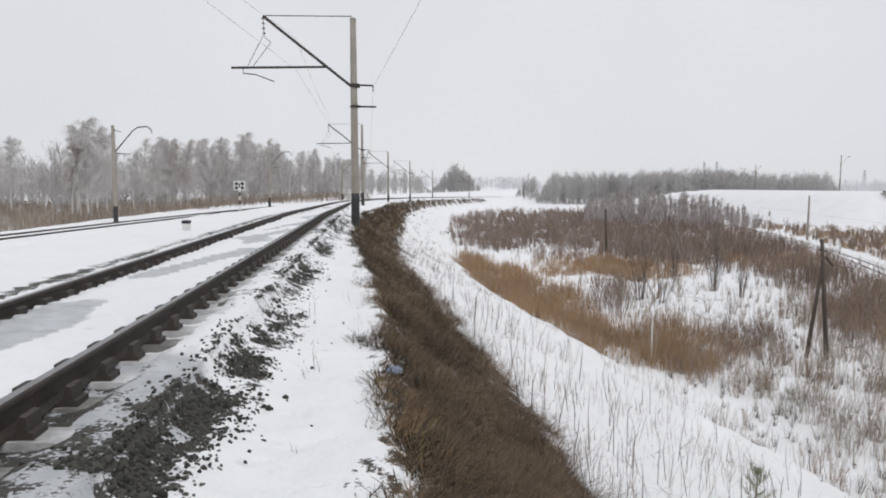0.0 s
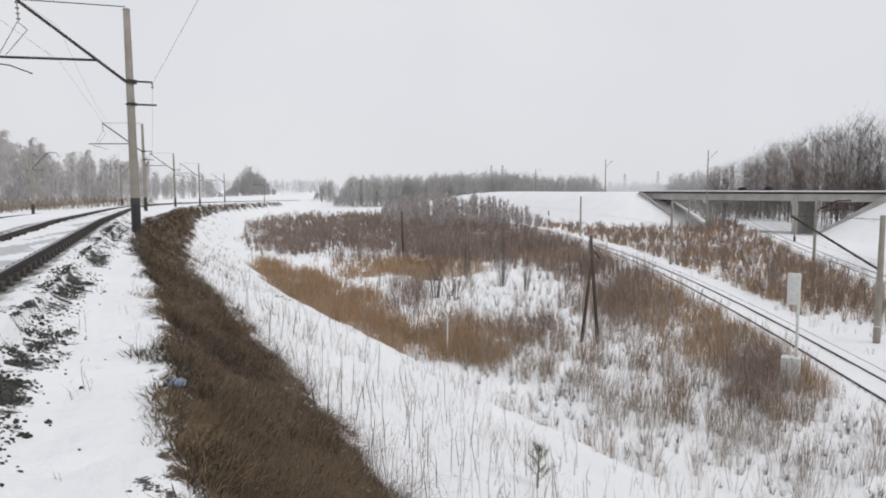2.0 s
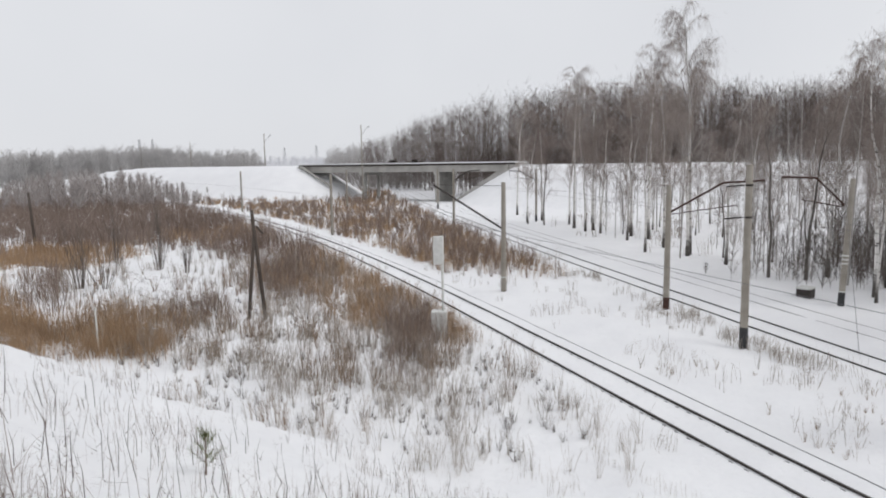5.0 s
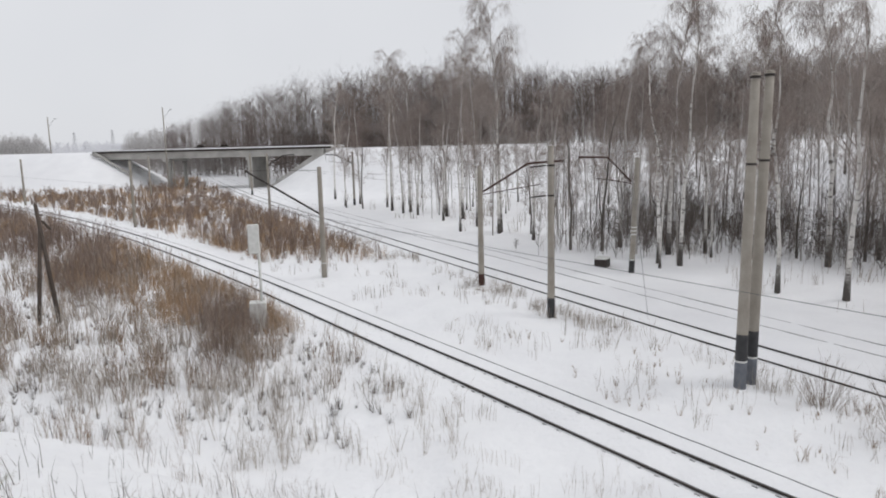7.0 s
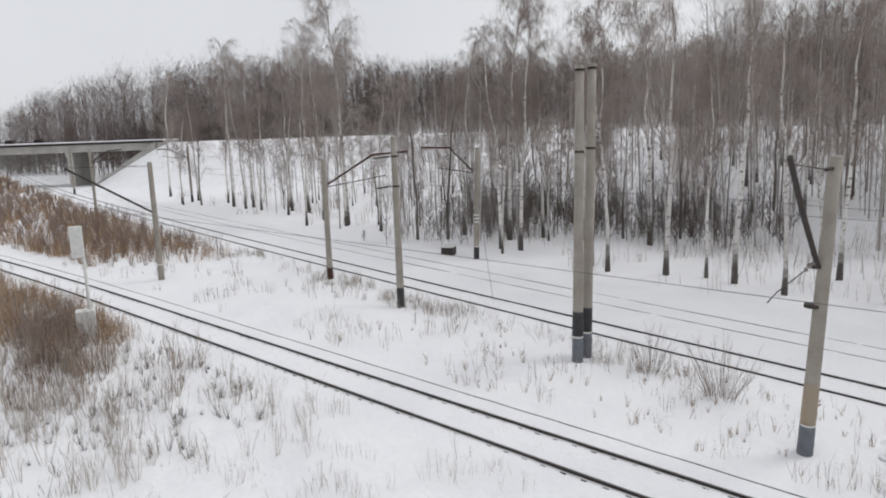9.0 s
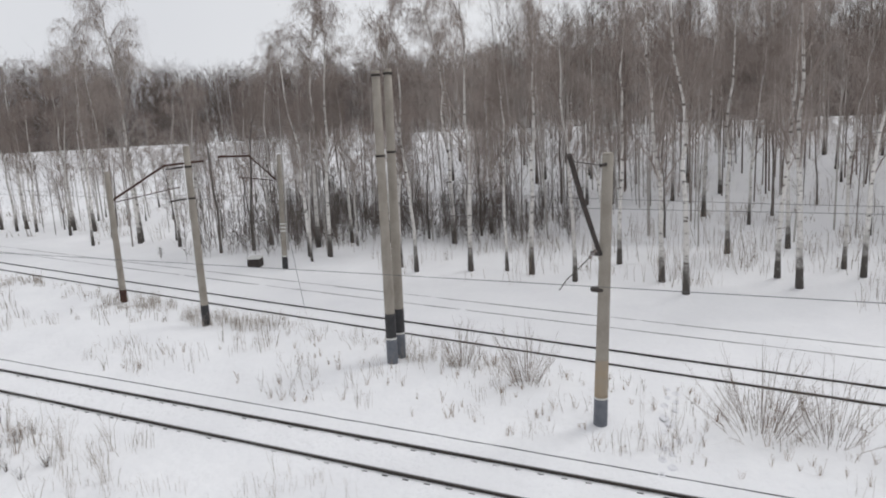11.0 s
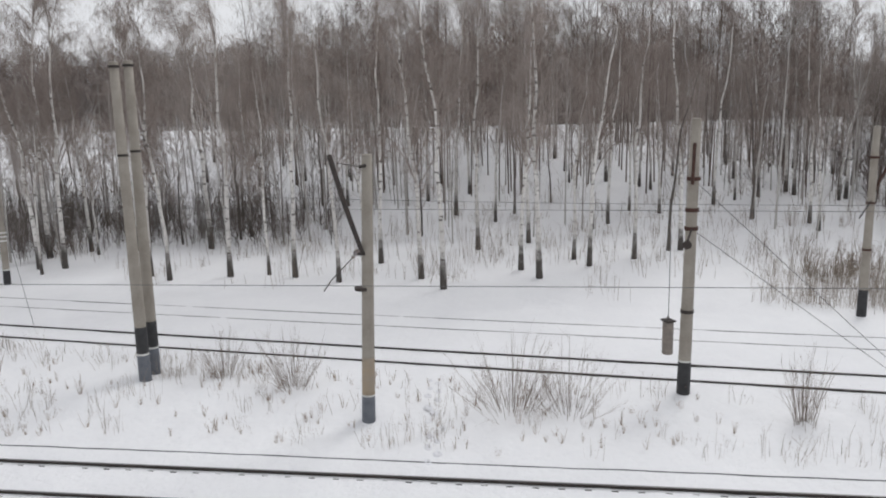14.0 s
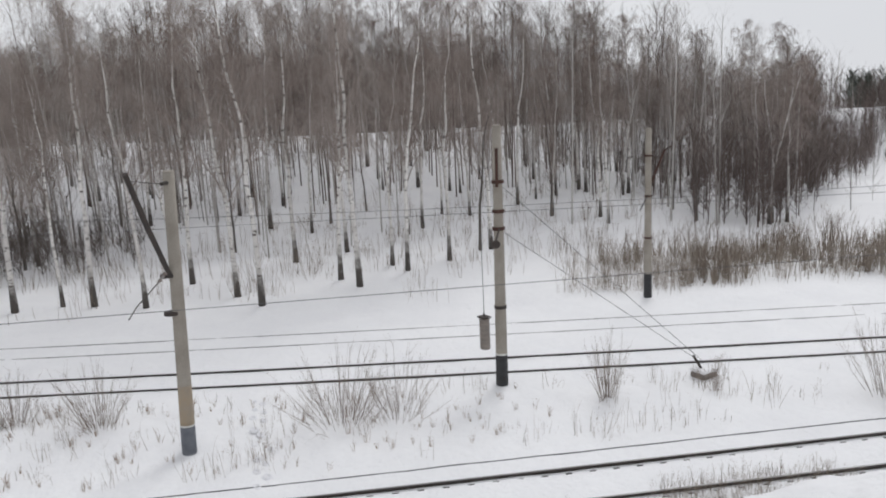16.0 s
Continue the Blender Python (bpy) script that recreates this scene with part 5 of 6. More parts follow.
def shrubs(name, pts, hts, material, label, stems=12, fan=0.5, twigs=6, width=0.012):
    """Many small fan-shaped shrubs of bowed stems and short twigs."""
    s = Soup()
    n = len(pts)
    base = np.column_stack([pts, land(pts[:, 0], pts[:, 1]) - 0.04])
    c = np.repeat(base, stems, 0)
    h = np.repeat(hts, stems) * rng.uniform(0.45, 1.1, n * stems)
    a = rng.uniform(0, 6.28, n * stems)
    k = rng.random(n * stems) ** 0.7 * fan
    out = np.column_stack([np.cos(a) * k, np.sin(a) * k, np.zeros(n * stems)]) * h[:, None]
    b = c + out * 0.25
    mid = c + out * 0.62 + np.column_stack([rng.normal(0, 0.04, (n * stems, 2)) * h[:, None], h * 0.6])
    tip = c + out + np.column_stack([rng.normal(0, 0.07, (n * stems, 2)) * h[:, None], h])
    w = np.maximum(width, np.hypot(c[:, 0], c[:, 1]) * 0.0005)
    s.bent(b, mid, tip, w * 1.2)
    for _ in range(twigs):
        f = rng.uniform(0.1, 0.95, (n * stems, 1))
        st = mid + (tip - mid) * f
        s.blades(st, st + (tip - mid) * 0.4 + rng.normal(0, 0.09, (n * stems, 3)) * h[:, None], w * 0.65)
    ob = new(name, s.mesh(name, material))
    return tagged(ob, label, "plants", kind="stuff")


def field(n, a0, a1, d0, d1, keep):
    az = np.radians(rng.uniform(a0, a1, n))
    D = d0 * (d1 / d0) ** rng.random(n)
    x, y = -np.sin(az) * D, np.cos(az) * D
    ok = keep(x, y, np.degrees(az), D) > rng.random(n)
    return np.column_stack([x[ok], y[ok]])


def in_marsh(x, y):
    return (x - x_upper(y) > foot_off(y) - 0.4 + 1.1 * lumps(x, y, 2.0, 7)) & (x < x_near(y) - 2.6)


def patch(v, lo=-0.1, hi=0.25):
    return sstep(lo, hi, v)


def clearing(az, D):
    return np.exp(-(((az + 22) / 5.5) ** 2 + ((D - 57) / 9) ** 2) ** 2)


def tag_h(p, lo, hi):
    return rng.uniform(lo, hi, len(p))


def plot(az, D, spots):
    """Loose plots of one plant, each with a bearing, its half width, a distance and its spread."""
    v = 0
    for a, da, d, dd, w in spots:
        v = v + w * np.exp(-(((az - a) / da) ** 2 + (np.log(D / d) / dd) ** 2) ** 2)
    return np.clip(v, 0, 1)


REEDS = ((-2.2, 2.0, 80, 0.10, 1.0), (-5.2, 2.6, 66, 0.13, 1.0), (-8.6, 2.6, 55, 0.13, 1.0), (-14.0, 5.5, 82, 0.10, 0.9), (-17.0, 5.8, 41.5, 0.13, 0.8), (-11.5, 2.5, 46, 0.1, 0.7), (-33.0, 4.5, 62, 0.22, 0.3), (-26.0, 4.0, 98, 0.12, 0.4), (-38.5, 3.2, 46, 0.2, 0.4), (-44.5, 2.5, 38, 0.14, 0.35))
WILLOWS = ((-19.0, 11.0, 112, 0.24, 1.0), (-13.0, 13.0, 180, 0.36, 1.0), (-4.5, 3.4, 124, 0.2, 0.8), (-28.0, 3.0, 84, 0.14, 0.6), (-31.5, 1.5, 53, 0.10, 0.8), (-41.0, 1.9, 37, 0.17, 0.75), (-31.5, 4.2, 63, 0.24, 0.5), (-24.5, 2.4, 45, 0.13, 0.5), (-13.8, 1.6, 60, 0.12, 0.5))


def reed_keep(x, y, az, D):
    j, q = az + 0.9 * lumps(x, y, 4, 2), D * (1 + 0.07 * lumps(x, y, 3, 5))
    return in_marsh(x, y) * plot(j, q, REEDS) * (0.3 + 0.7 * patch(lumps(x, y, 1.9, 4), -0.5, 0.1)) * (1 - 0.95 * clearing(az, D))


p_ = field(60000, -50, 1, 28, 130, reed_keep)
stand("dry_reeds", p_, tag_h(p_, 0.8, 1.6), M_REED, "rust-orange dry reeds in the snowy marsh", 7, 0.22, 0.012)


def willow_keep(x, y, az, D):
    j, q = az + 1.0 * lumps(x, y, 6, 1), D * (1 + 0.08 * lumps(x, y, 5, 3))
    return in_marsh(x, y) * plot(j, q, WILLOWS) * (0.35 + 0.65 * patch(lumps(x, y, 4.5, 8), -0.6, 0.0)) * (1 - 0.95 * clearing(az, D))


p_ = field(26000, -50, 3, 30, 330, willow_keep)
stand("willow_scrub", p_, tag_h(p_, 0.9, 2.3) * (1 + 0.3 * lumps(p_[:, 0], p_[:, 1], 8, 2)), M_BRUSH, "dense red-brown willow scrub in the marsh", 7, 0.45, 0.012, 0.2)
p_ = field(14000, -50, 3, 30, 330, willow_keep)
shrubs("willow_brush", p_, tag_h(p_, 1.3, 2.7) * (1 + 0.3 * lumps(p_[:, 0], p_[:, 1], 8, 2)), M_BRUSH, "dark red-brown willow brush in the marsh", 10, 0.45, 4)


def weed_keep(x, y, az, D):
    e = x - x_upper(y) - foot_off(y)
    return in_marsh(x, y) * sstep(-1, 5, e + 1.5 * lumps(x, y, 2.2, 3)) * sstep(110, 60, D) * (0.10 + 0.90 * patch(lumps(x, y, 1.7, 5), -0.3, 0.3)) * (0.35 + 0.65 * sstep(-12, -20, az)) * (0.3 + 0.7 * sstep(-50, -43, az)) * (1 - 0.8 * clearing(az, D))


M_RUSTSHRUB = mat("rust_shrubs", (0.21, 0.145, 0.10), (0.36, 0.27, 0.20), 0.9, 0.3, 3, 0.0, island=0.6)
p_ = field(5200, -62, -3, 20, 110, weed_keep)
stand("grey_weeds", p_, tag_h(p_, 0.5, 1.2), M_GREYBRUSH, "pale grey-brown dead weeds standing in snow", 5, 0.2, 0.008, 0.16)
p_ = field(2600, -62, -10, 20, 70, weed_keep)
shrubs("grey_shrubs", p_, tag_h(p_, 0.7, 1.7), M_GREYBRUSH, "grey leafless shrubs standing in marsh snow", 10, 0.5, 6, 0.008)
p_ = field(1900, -56, -14, 22, 62, lambda x, y, az, D: weed_keep(x, y, az, D) * patch(lumps(x, y, 3.3, 9), -0.2, 0.3))
shrubs("brown_shrubs", p_, tag_h(p_, 0.8, 1.8), M_RUSTSHRUB, "brown clumps of dead shrubs in the marsh", 11, 0.5, 6, 0.009)
p_ = field(700, -56, -14, 21, 50, lambda x, y, az, D: in_marsh(x, y) * (x - x_upper(y) - foot_off(y) > 0.5) * 0.7)
shrubs("dark_tussocks", p_, tag_h(p_, 0.25, 0.6), M_THICKET, "small dark tussocks poking out of marsh snow", 12, 0.7, 3, 0.012)

p_ = field(900, -30, -13, 46, 72, lambda x, y, az, D: clearing(az, D) * patch(lumps(x, y, 2, 3), -0.2, 0.4))
stand("marsh_debris", p_, tag_h(p_, 0.25, 0.7), M_THICKET, "dark broken stalks and fallen twigs in the snow", 3, 0.4, 0.02, 1.6)

# dry strip between the lower tracks towards the bridge
p_ = field(17500, -56, -24, 50, 230, lambda x, y, az, D: (land(x, y) < -7.2) * (x > x_near(y) + 4) * (x < x_far(y) - 4.5) * sstep(53, 66, D) * (0.45 + 0.55 * patch(lumps(x, y, 9, 2), -0.4, 0.1)))
half = rng.random(len(p_)) < 0.5
stand("dry_reeds", p_[half], tag_h(p_[half], 0.7, 1.5), M_REED, "rust-brown reeds between the lower tracks", 7, 0.3, 0.012)
p_ = p_[~half][::2]
shrubs("willow_brush", p_, tag_h(p_, 1.0, 2.3), M_BRUSH, "dark brush between the lower tracks", 10, 0.45, 4)

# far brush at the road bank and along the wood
# brush shares the scrub colour with haze painted in
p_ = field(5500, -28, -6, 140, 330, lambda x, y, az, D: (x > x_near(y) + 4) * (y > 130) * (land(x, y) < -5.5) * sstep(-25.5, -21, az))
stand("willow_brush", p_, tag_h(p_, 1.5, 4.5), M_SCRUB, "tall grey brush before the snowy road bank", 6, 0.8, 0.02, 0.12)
p_ = field(3400, -156, -133, 33, 62, lambda x, y, az, D: ((x - x_far(y)) * 0.86 > 10.5) * ((x - x_far(y)) * 0.86 < 19) * (0.15 + 0.85 * patch(lumps(x, y, 2.2, 4), -0.4, 0.4)) * sstep(-133, -141, az + 2 * lumps(x, y, 3, 1)))
p_ = p_[::2]
shrubs("edge_brush", p_, tag_h(p_, 0.9, 2.3) * (1 + 0.35 * lumps(p_[:, 0], p_[:, 1], 1.8, 2)), M_STALK, "brown brush along the snowy track side", 12, 0.4, 5, 0.012)
p_ = field(1500, -156, -131, 33, 60, lambda x, y, az, D: ((x - x_far(y)) * 0.86 > 10) * ((x - x_far(y)) * 0.86 < 18) * 0.9)
stand("edge_weeds", p_, tag_h(p_, 0.8, 2.0), M_GREYBRUSH, "pale dead weeds along the snowy track side", 6, 0.3, 0.012, 0.12)
p_ = field(3600, -140, -50, 34, 120, lambda x, y, az, D: ((x - x_far(y)) * 0.86 > 9.5) * ((x - x_far(y)) * 0.86 < 42) * (0.25 * sstep(14, 20, (x - x_far(y)) * 0.86) + patch(lumps(x, y, 4, 6), 0.0, 0.5) * 0.6))
stand("undergrowth", p_, tag_h(p_, 0.6, 2.4), M_STALK, "thin pale undergrowth at the wood's edge", 6, 0.4, 0.012, 0.15)
p_ = field(5000, 6, 36, 60, 190, lambda x, y, az, D: (x < x_second(y) - 6) * 0.8)
stand("far_side_brush", p_, tag_h(p_, 0.8, 2.4), M_STALK, "brown brush below the birches beyond the railway", 6, 0.6, 0.02, 0.15)

# thin weeds between the lower tracks and on the bank of snow
p_ = field(5500, -150, -42, 16, 70, lambda x, y, az, D: (x > x_near(y) + 2.6) * (x < x_far(y) - 2.2) * (0.05 + 0.95 * patch(lumps(x, y, 2.6, 4), -0.05, 0.4)) * 0.8)
stand("snow_weeds", p_, tag_h(p_, 0.3, 1.1), M_STALK, "sparse pale weeds poking through snow between the tracks", 5, 0.16, 0.008, 0.16)
p_ = field(2600, -150, -50, 13, 34, lambda x, y, az, D: (x - x_upper(y) > foot_off(y) - 2) * (x < x_near(y) - 2.0) * patch(lumps(x, y, 2.0, 4), 0.0, 0.5) * 0.8)
stand("snow_weeds", p_, tag_h(p_, 0.25, 0.9), M_GREYBRUSH, "pale weeds at the foot of the snowy bank", 5, 0.14, 0.008, 0.16)
p_ = field(3600, -75, 3, 6, 75, lambda x, y, az, D: (x - x_upper(y) > edge_off(y) + 1.9) * (x - x_upper(y) < foot_off(y) + 0.5) * (0.05 + 0.95 * patch(lumps(x, y, 2.2, 12), 0.0, 0.5)))
stand("slope_stalks", p_, tag_h(p_, 0.3, 0.95), M_BRUSH, "thin dry stalks on the snowy embankment slope", 3, 0.12, 0.008, 0.18)
p_ = field(1100, -60, 2, 8, 60, lambda x, y, az, D: (x - x_upper(y) > edge_off(y) + 1.9) * (x - x_upper(y) < foot_off(y) + 0.5) * 0.7)
stand("dark_stalks", p_, tag_h(p_, 0.5, 1.15), M_THICKET, "dark single stalks on the snowy embankment slope", 1, 0.12, 0.014, 0.14)


p_ = field(900, -152, -138, 16, 24, lambda x, y, az, D: (np.abs(x - x_near(y) + 2.2) < 1.6) * 0.9)
stand("track_weeds", p_, tag_h(p_, 0.25, 0.7), M_STALK, "reddish dead weeds beside the near track", 5, 0.14, 0.009, 0.16)


p_ = field(60, -4, 22, 3.6, 14, lambda x, y, az, D: (x - x_upper(y) > 2.0) * (x - x_upper(y) < edge_off(y) - 0.05) * 0.8)
stand("shoulder_weeds", p_, tag_h(p_, 0.08, 0.4), M_STALK, "single dry weeds poking through the shoulder snow", 3, 0.05, 0.005, 0.25)
p_ = field(5000, -12, 6, 30, 160, lambda x, y, az, D: (x - x_upper(y) > edge_off(y) + 1.0) * (x - x_upper(y) < foot_off(y)) * (0.1 + 0.6 * patch(lumps(x, y, 3, 3), -0.3, 0.5)) * sstep(9, 3, x - x_upper(y) - edge_off(y)))
stand("slope_stubble", p_, tag_h(p_, 0.1, 0.35), M_STALK, "brown stubble showing through snow on the far slope", 4, 0.2, 0.008, 0.3)


# dry grass along the near side of the main track
p_ = field(9000, -100, -45, 24, 80, lambda x, y, az, D: (np.abs(x - x_far(y) + 3.6) < 1.3) * (0.06 + 0.94 * patch(lumps(x, y, 3.2, 11), -0.1, 0.4)) * sstep(-2, 2, y))
stand("verge_grass", p_, tag_h(p_, 0.35, 0.9), M_GREYBRUSH, "pale dry grass along the snowy main track", 7, 0.2, 0.008, 0.2)
p_ = field(500, -130, -60, 17, 32, lambda x, y, az, D: (x > x_near(y) + 2.4) * (x < x_far(y) - 2.6) * 0.8)
shrubs("snow_tufts", p_, tag_h(p_, 0.2, 0.5), M_RUSTSHRUB, "small brown weed tufts poking through deep snow", 7, 0.5, 4, 0.007)


def footprints():
    """A trail of trodden snow rims that crosses from one track to the other."""
    s = Soup()
    n = 10
    t = np.arange(n) * 2 * np.pi / n
    for i in range(15):
        k = i / 14
        x, y = 17.9 + 5.8 * k + rng.normal(0, 0.08), -4.75 - 1.65 * k + rng.normal(0, 0.05) + 0.16 * (-1) ** i
        z = zat(x, y)
        size = rng.uniform(0.42, 0.65)
        rings = [np.column_stack([x + np.cos(t) * a * size * rng.uniform(0.85, 1.15, n), y + np.sin(t) * b * size * rng.uniform(0.85, 1.15, n), np.full(n, z + c)]) for a, b, c in ((0.34, 0.24, -0.01), (0.25, 0.16, 0.04), (0.19, 0.12, 0.035), (0.15, 0.09, 0.008))]
        rings.append(np.array([[x, y, z + 0.012]]))
        f = []
        for r in range(3):
            for q in range(n):
                a, b = r * n + q, r * n + (q + 1) % n
                f += [(a, b, b + n), (a, b + n, a + n)]
        f += [(3 * n + q, 3 * n + (q + 1) % n, 4 * n) for q in range(n)]
        s.add(np.concatenate(rings), f)
    ob = new("footprints", s.mesh("footprints", mat("trodden_snow", (0.80, 0.80, 0.82), (0.70, 0.70, 0.73), 0.8, 4, 30, 0.3)))
    tagged(ob, "trail of footprints trodden into deep snow", "footprints", kind="stuff")


footprints()


# ---- dead grass along the crest of the bank ----
M_OCHRE = mat("ochre_grass", (0.34, 0.235, 0.13), (0.20, 0.13, 0.07), 0.9, 1, 9, 0.0, island=0.5)


def crest_grass(name, n, per, u0, u1, y0, y1, l0, l1, material, label, width, thin=None, lay=0.75, cut=-0.15):
    """Tufts of blades, each tuft with its own lean and length."""
    s = Soup()
    y = y0 * (y1 / y0) ** rng.random(n)
    u = edge_off(y) + u0 + (u1 - u0) * rng.random(n) + 0.22 * lumps(y * 1.3, y, 1.2, 3)
    x = x_upper(y) + u
    if thin is not None:
        ok = lumps(x, y, 0.9, thin) > cut
        x, y = x[ok], y[ok]
    n = len(x)
    tuft_l = rng.uniform(l0, l1, n) * (1 + 0.35 * lumps(x, y, 1.3, 8))
    lean = np.column_stack([rng.normal(lay * 0.3, 0.6, n), rng.normal(-0.1, 0.6, n), rng.uniform(0.3, 0.95, n)])
    x, y, tuft_l, lean = np.repeat(x, per), np.repeat(y, per), np.repeat(tuft_l, per), np.repeat(lean, per, 0)
    n = len(x)
    x, y = x + rng.normal(0, 0.045, n), y + rng.normal(0, 0.045, n)
    b = np.column_stack([x, y, land(x, y) - 0.02])
    d = lean + rng.normal(0, 0.32, (n, 3))
    d[:, 2] = np.abs(d[:, 2])
    d /= np.linalg.norm(d, axis=1, keepdims=True)
    run = d * (tuft_l * rng.uniform(0.5, 1.1, n))[:, None]
    bow = np.column_stack([rng.normal(0.10, 0.12, n), rng.normal(0, 0.12, n), -rng.uniform(0.05, 0.35, n)]) * tuft_l[:, None]
    s.bent(b, b + run * 0.55, b + run + bow, np.maximum(width, np.hypot(x, y) * 0.00045) * rng.uniform(0.6, 1.2, n))
    ob = new(name, s.mesh(name, material))
    return tagged(ob, label, "grass", kind="stuff")


crest_grass("dead_grass", 9500, 14, 0.12, 2.05, 1.2, 300, 0.16, 0.46, M_GRASS, "matted brown dead grass along the crest of the bank", 0.005, thin=4.0, cut=-0.5)
crest_grass("tufted_grass", 4200, 18, 0.05, 2.0, 2.2, 16, 0.14, 0.4, M_GRASS, "thick tufts of brown dead grass on the brow", 0.0045, thin=1.0, lay=0.4, cut=-0.6)
crest_grass("dark_tufts", 1500, 22, 0.15, 1.5, 2.2, 24, 0.10, 0.34, M_DARKGRASS, "blackened clumps of weeds within the dead grass", 0.006, thin=3.0, lay=0.3, cut=0.3)
crest_grass("brow_stalks", 700, 4, 1.7, 2.7, 3, 40, 0.25, 0.6, M_BRUSH, "thin brown stalks leaning over the snowy slope", 0.005, lay=1.2)
crest_grass("dead_weeds", 7500, 9, -0.15, 0.9, 1.2, 90, 0.06, 0.26, M_DARKGRASS, "dark flattened weeds at the edge of the snow", 0.009, thin=2.0, cut=-0.15)
crest_grass("pale_grass", 1500, 20, -0.1, 0.9, 1.6, 12, 0.10, 0.32, M_OCHRE, "ochre grass tufts at the edge of the snow", 0.0045, thin=6.0, lay=0.3, cut=0.15)
crest_grass("rusty_grass", 1300, 12, 0.5, 1.9, 6, 120, 0.14, 0.4, M_RUSTSHRUB, "red-brown dry grass on the brow of the bank", 0.006, thin=9.0, cut=0.0)


# ---- bushes that stand alone ----
def bush(x, y, h, w, n, label, material=M_GREYBRUSH, r=0.008, name="bush", group="bushes by the tracks", base=0.55):
    """Slender stems that rise from a crowded foot, bow outwards and end in twigs."""
    t = empty(name, (x, y, zat(x, y)), label, "bush", group)
    a = rng.uniform(0, 6.28, n)
    k = rng.random(n) ** 0.75
    foot = base * w * 0.5 * k * rng.uniform(0.5, 1.0, n)
    b = np.column_stack([np.cos(a) * foot, np.sin(a) * foot, np.full(n, -0.05)])
    h1 = h * rng.uniform(0.45, 1.05, n) * (1.08 - 0.3 * k)
    out = np.column_stack([np.cos(a), np.sin(a), np.zeros(n)])
    up = np.array([0, 0, 1.0])
    mid = b + out * (k * w * 0.16)[:, None] + up * (h1 * 0.5)[:, None] + rng.normal(0, 0.05, (n, 3))
    tip = b + out * (k * w * 0.34)[:, None] + up * h1[:, None] + rng.normal(0, 0.07, (n, 3))
    s = Soup()
    s.sticks(b, mid, r, r * 0.75)
    s.sticks(mid, tip, r * 0.75, r * 0.33)
    m = 9
    f = rng.uniform(-0.5, 0.95, (n, m, 1))
    st = np.where(f > 0, mid[:, None] + (tip - mid)[:, None] * f, mid[:, None] + (mid - b)[:, None] * f).reshape(-1, 3)
    go = np.repeat((tip - mid) / np.linalg.norm(tip - mid, axis=1, keepdims=True), m, 0) + rng.normal(0, 0.5, (n * m, 3))
    s.blades(st, st + go * (0.18 * h * rng.uniform(0.5, 1.2, (n * m, 1))), r)
    o = new("branchwork", s.mesh("branchwork", material))
    o.parent = t
    return t


M_OCHREBRUSH = mat("ochre_stems", (0.17, 0.125, 0.10), (0.31, 0.265, 0.225), 0.9, 1, 6, 0.0, island=0.5)
bush(20.6, -8.2, 2.5, 4.6, 70, "wide leafless many-stemmed bush in the snow", M_OCHREBRUSH, 0.0075)
bush(19.9, -9.9, 2.4, 3.8, 46, "leafless ochre-stemmed bush in the snow", M_OCHREBRUSH, 0.0075)
bush(24.3, -1.5, 2.3, 3.0, 52, "leafless ochre-stemmed bush in the snow", M_OCHREBRUSH)
bush(26.4, 0.9, 2.0, 2.4, 40, "small leafless bush in the snow", M_OCHREBRUSH)
bush(16.4, -15.9, 2.3, 1.9, 46, "upright leafless bush in the snow", M_OCHREBRUSH)
bush(14.8, -19.2, 1.4, 1.5, 24, "small leafless bush in the snow", M_OCHREBRUSH)
bush(11.2, -23.2, 3.2, 3.0, 80, "dense dark-footed bush beside the near track", M_OCHREBRUSH)

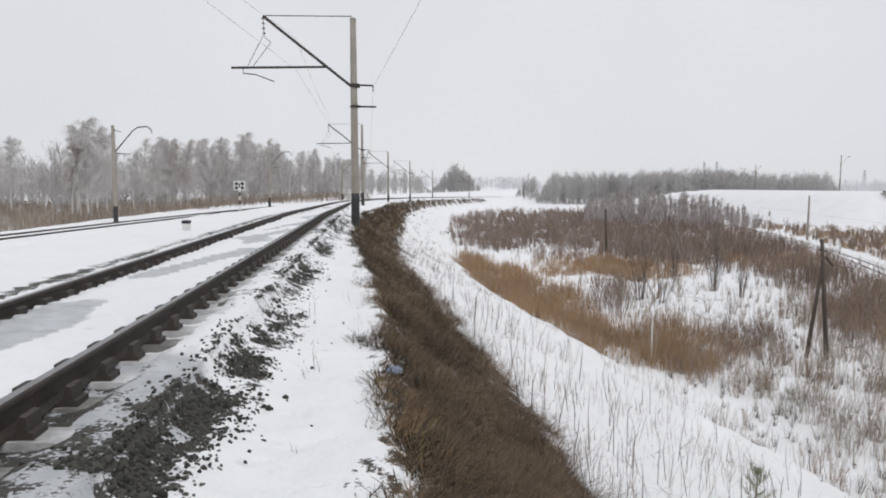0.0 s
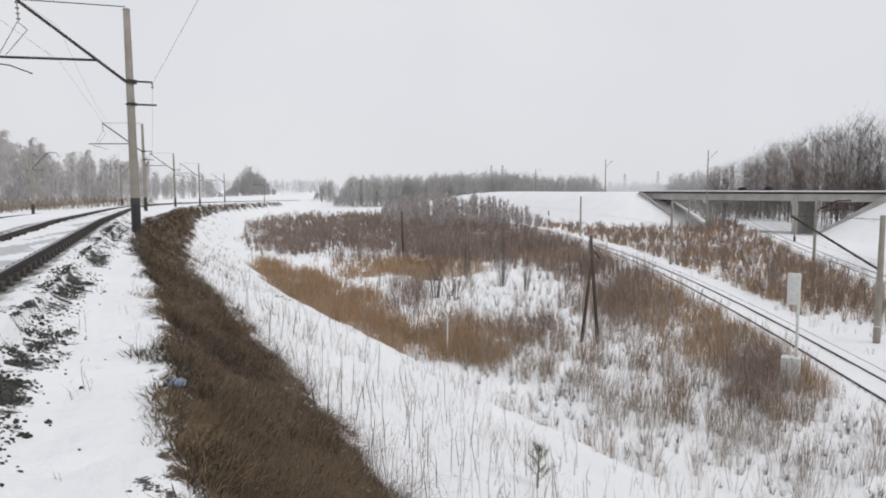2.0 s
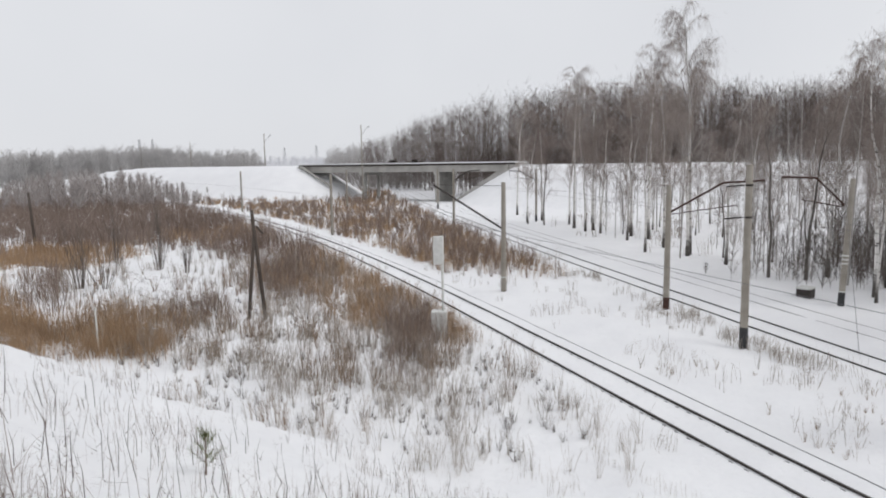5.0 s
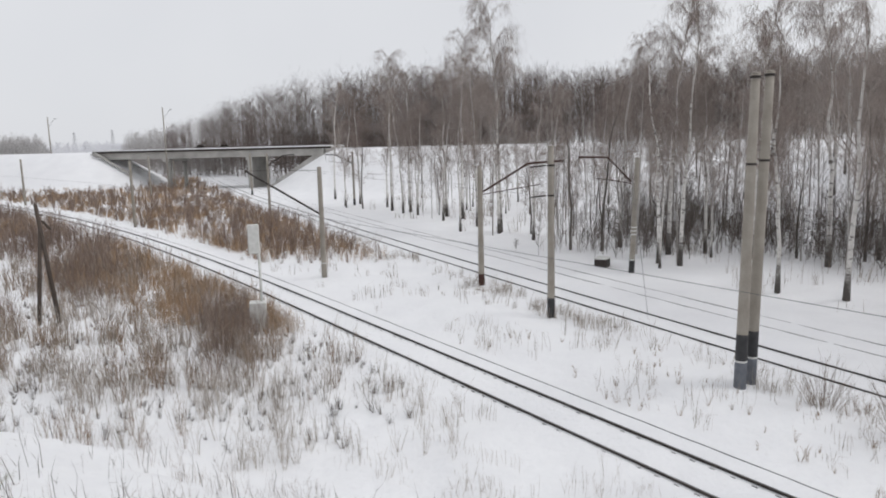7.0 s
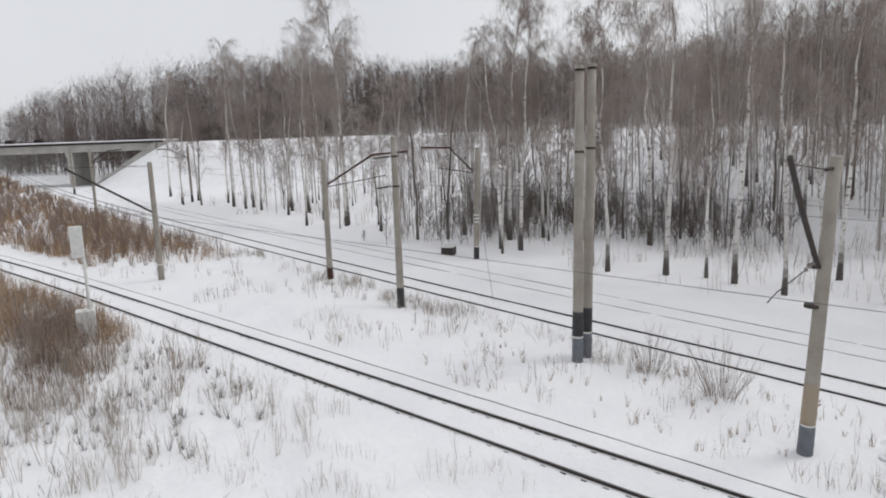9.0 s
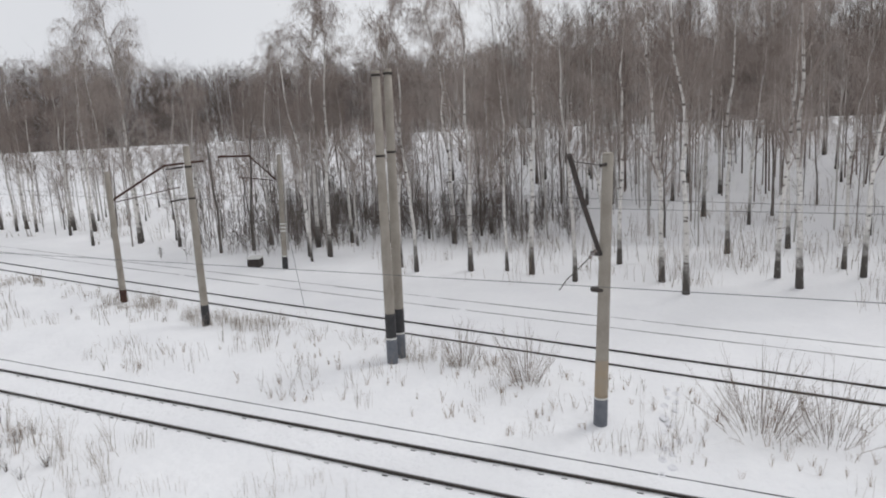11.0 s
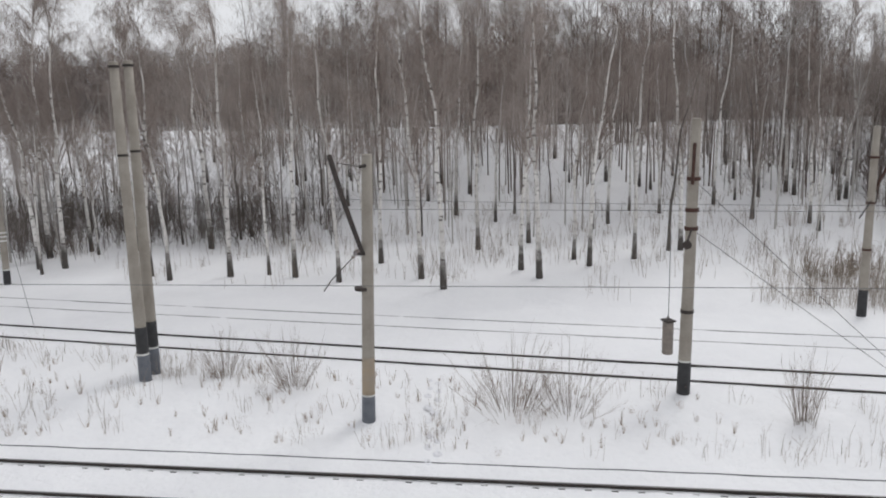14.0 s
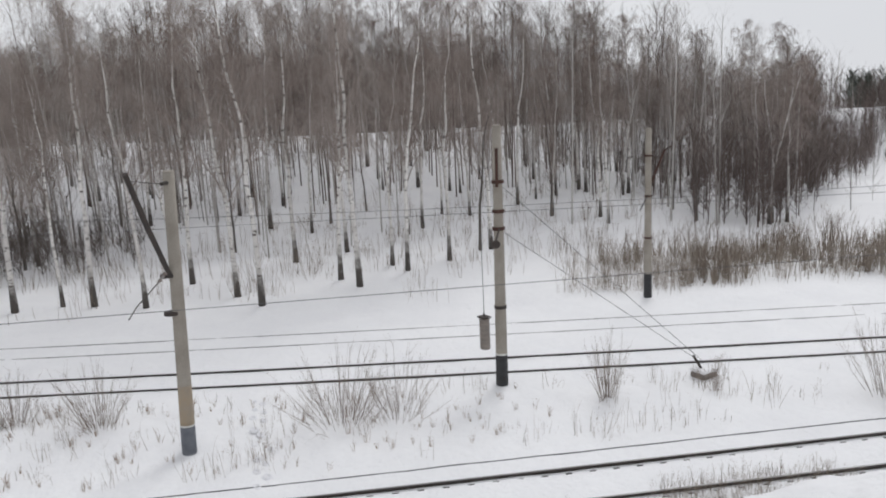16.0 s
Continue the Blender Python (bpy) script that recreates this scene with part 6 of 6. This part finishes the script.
# small leafless trees in the marsh
for x, y, h, w, n in ((25.1, 63.8, 6.0, 4.0, 13), (25.9, 60.0, 3.4, 2.2, 9), (16.7, 58.0, 5.2, 3.2, 12), (17.9, 56.6, 3.0, 4.2, 8), (24.0, 72.0, 4.6, 3.4, 10)):
    bush(x, y, h * 1.15, w, n + 4, "dark leafless willow in the snowy marsh", M_THICKET, 0.03, "willow_bush", "marsh willows", 0.35)

# seedling pine on the slope
px, py = 4.95, 10.6
t = empty("pine_seedling", (px, py, zat(px, py)), "small green pine seedling on the snowy slope", "tree")
t.scale = (1.6, 1.6, 1.5)
part("stem", tube(bmesh.new(), [(0, 0, -0.05), (0.02, 0, 0.5)], [0.012, 0.006], 6), M_BRUSH, t)
s = Soup()
for k in range(8):
    a, z0 = k * 2.4, 0.08 + 0.05 * k
    d = np.array([math.cos(a), math.sin(a), 0.9 + k * 0.05])
    d /= np.linalg.norm(d)
    ln = 0.26 - 0.018 * k
    n = 60
    f = rng.random((n, 1))
    st = np.array([0.01, 0, z0]) + d * ln * f
    s.blades(st, st + d * 0.05 + rng.normal(0, 0.045, (n, 3)), 0.006)
s.blades(np.tile([[0.02, 0, 0.42]], (50, 1)), np.array([0.02, 0, 0.52]) + rng.normal(0, 0.05, (50, 3)), 0.006)
o = new("needles", s.mesh("needles", M_PINE))
o.parent = t

# crumpled plastic bag at the edge of the grass
bx, by = -0.42, 6.0
bm = bmesh.new()
bmesh.ops.create_icosphere(bm, subdivisions=3, radius=1.0)
for v in bm.verts:
    c = v.co
    k = 1 + 0.22 * math.sin(5.1 * c.x + 2.3 * c.y) * math.cos(4.3 * c.z + 1.7 * c.x) + 0.12 * math.sin(11 * c.y + 7 * c.z)
    v.co = Vector((c.x * 0.075 * k, c.y * 0.055 * k, max(c.z * 0.04 * k, -0.02)))
bag = part("plastic_bag", bm, mat("blue_plastic", (0.16, 0.21, 0.32), (0.28, 0.33, 0.42), 0.4, 9, 40, 0.2), None, smooth=True)
bag.matrix_world = pose(bx, by, zat(bx, by) + 0.03, 0, 0, 35)
tagged(bag, "crumpled pale blue plastic bag beside the dead grass", "litter")
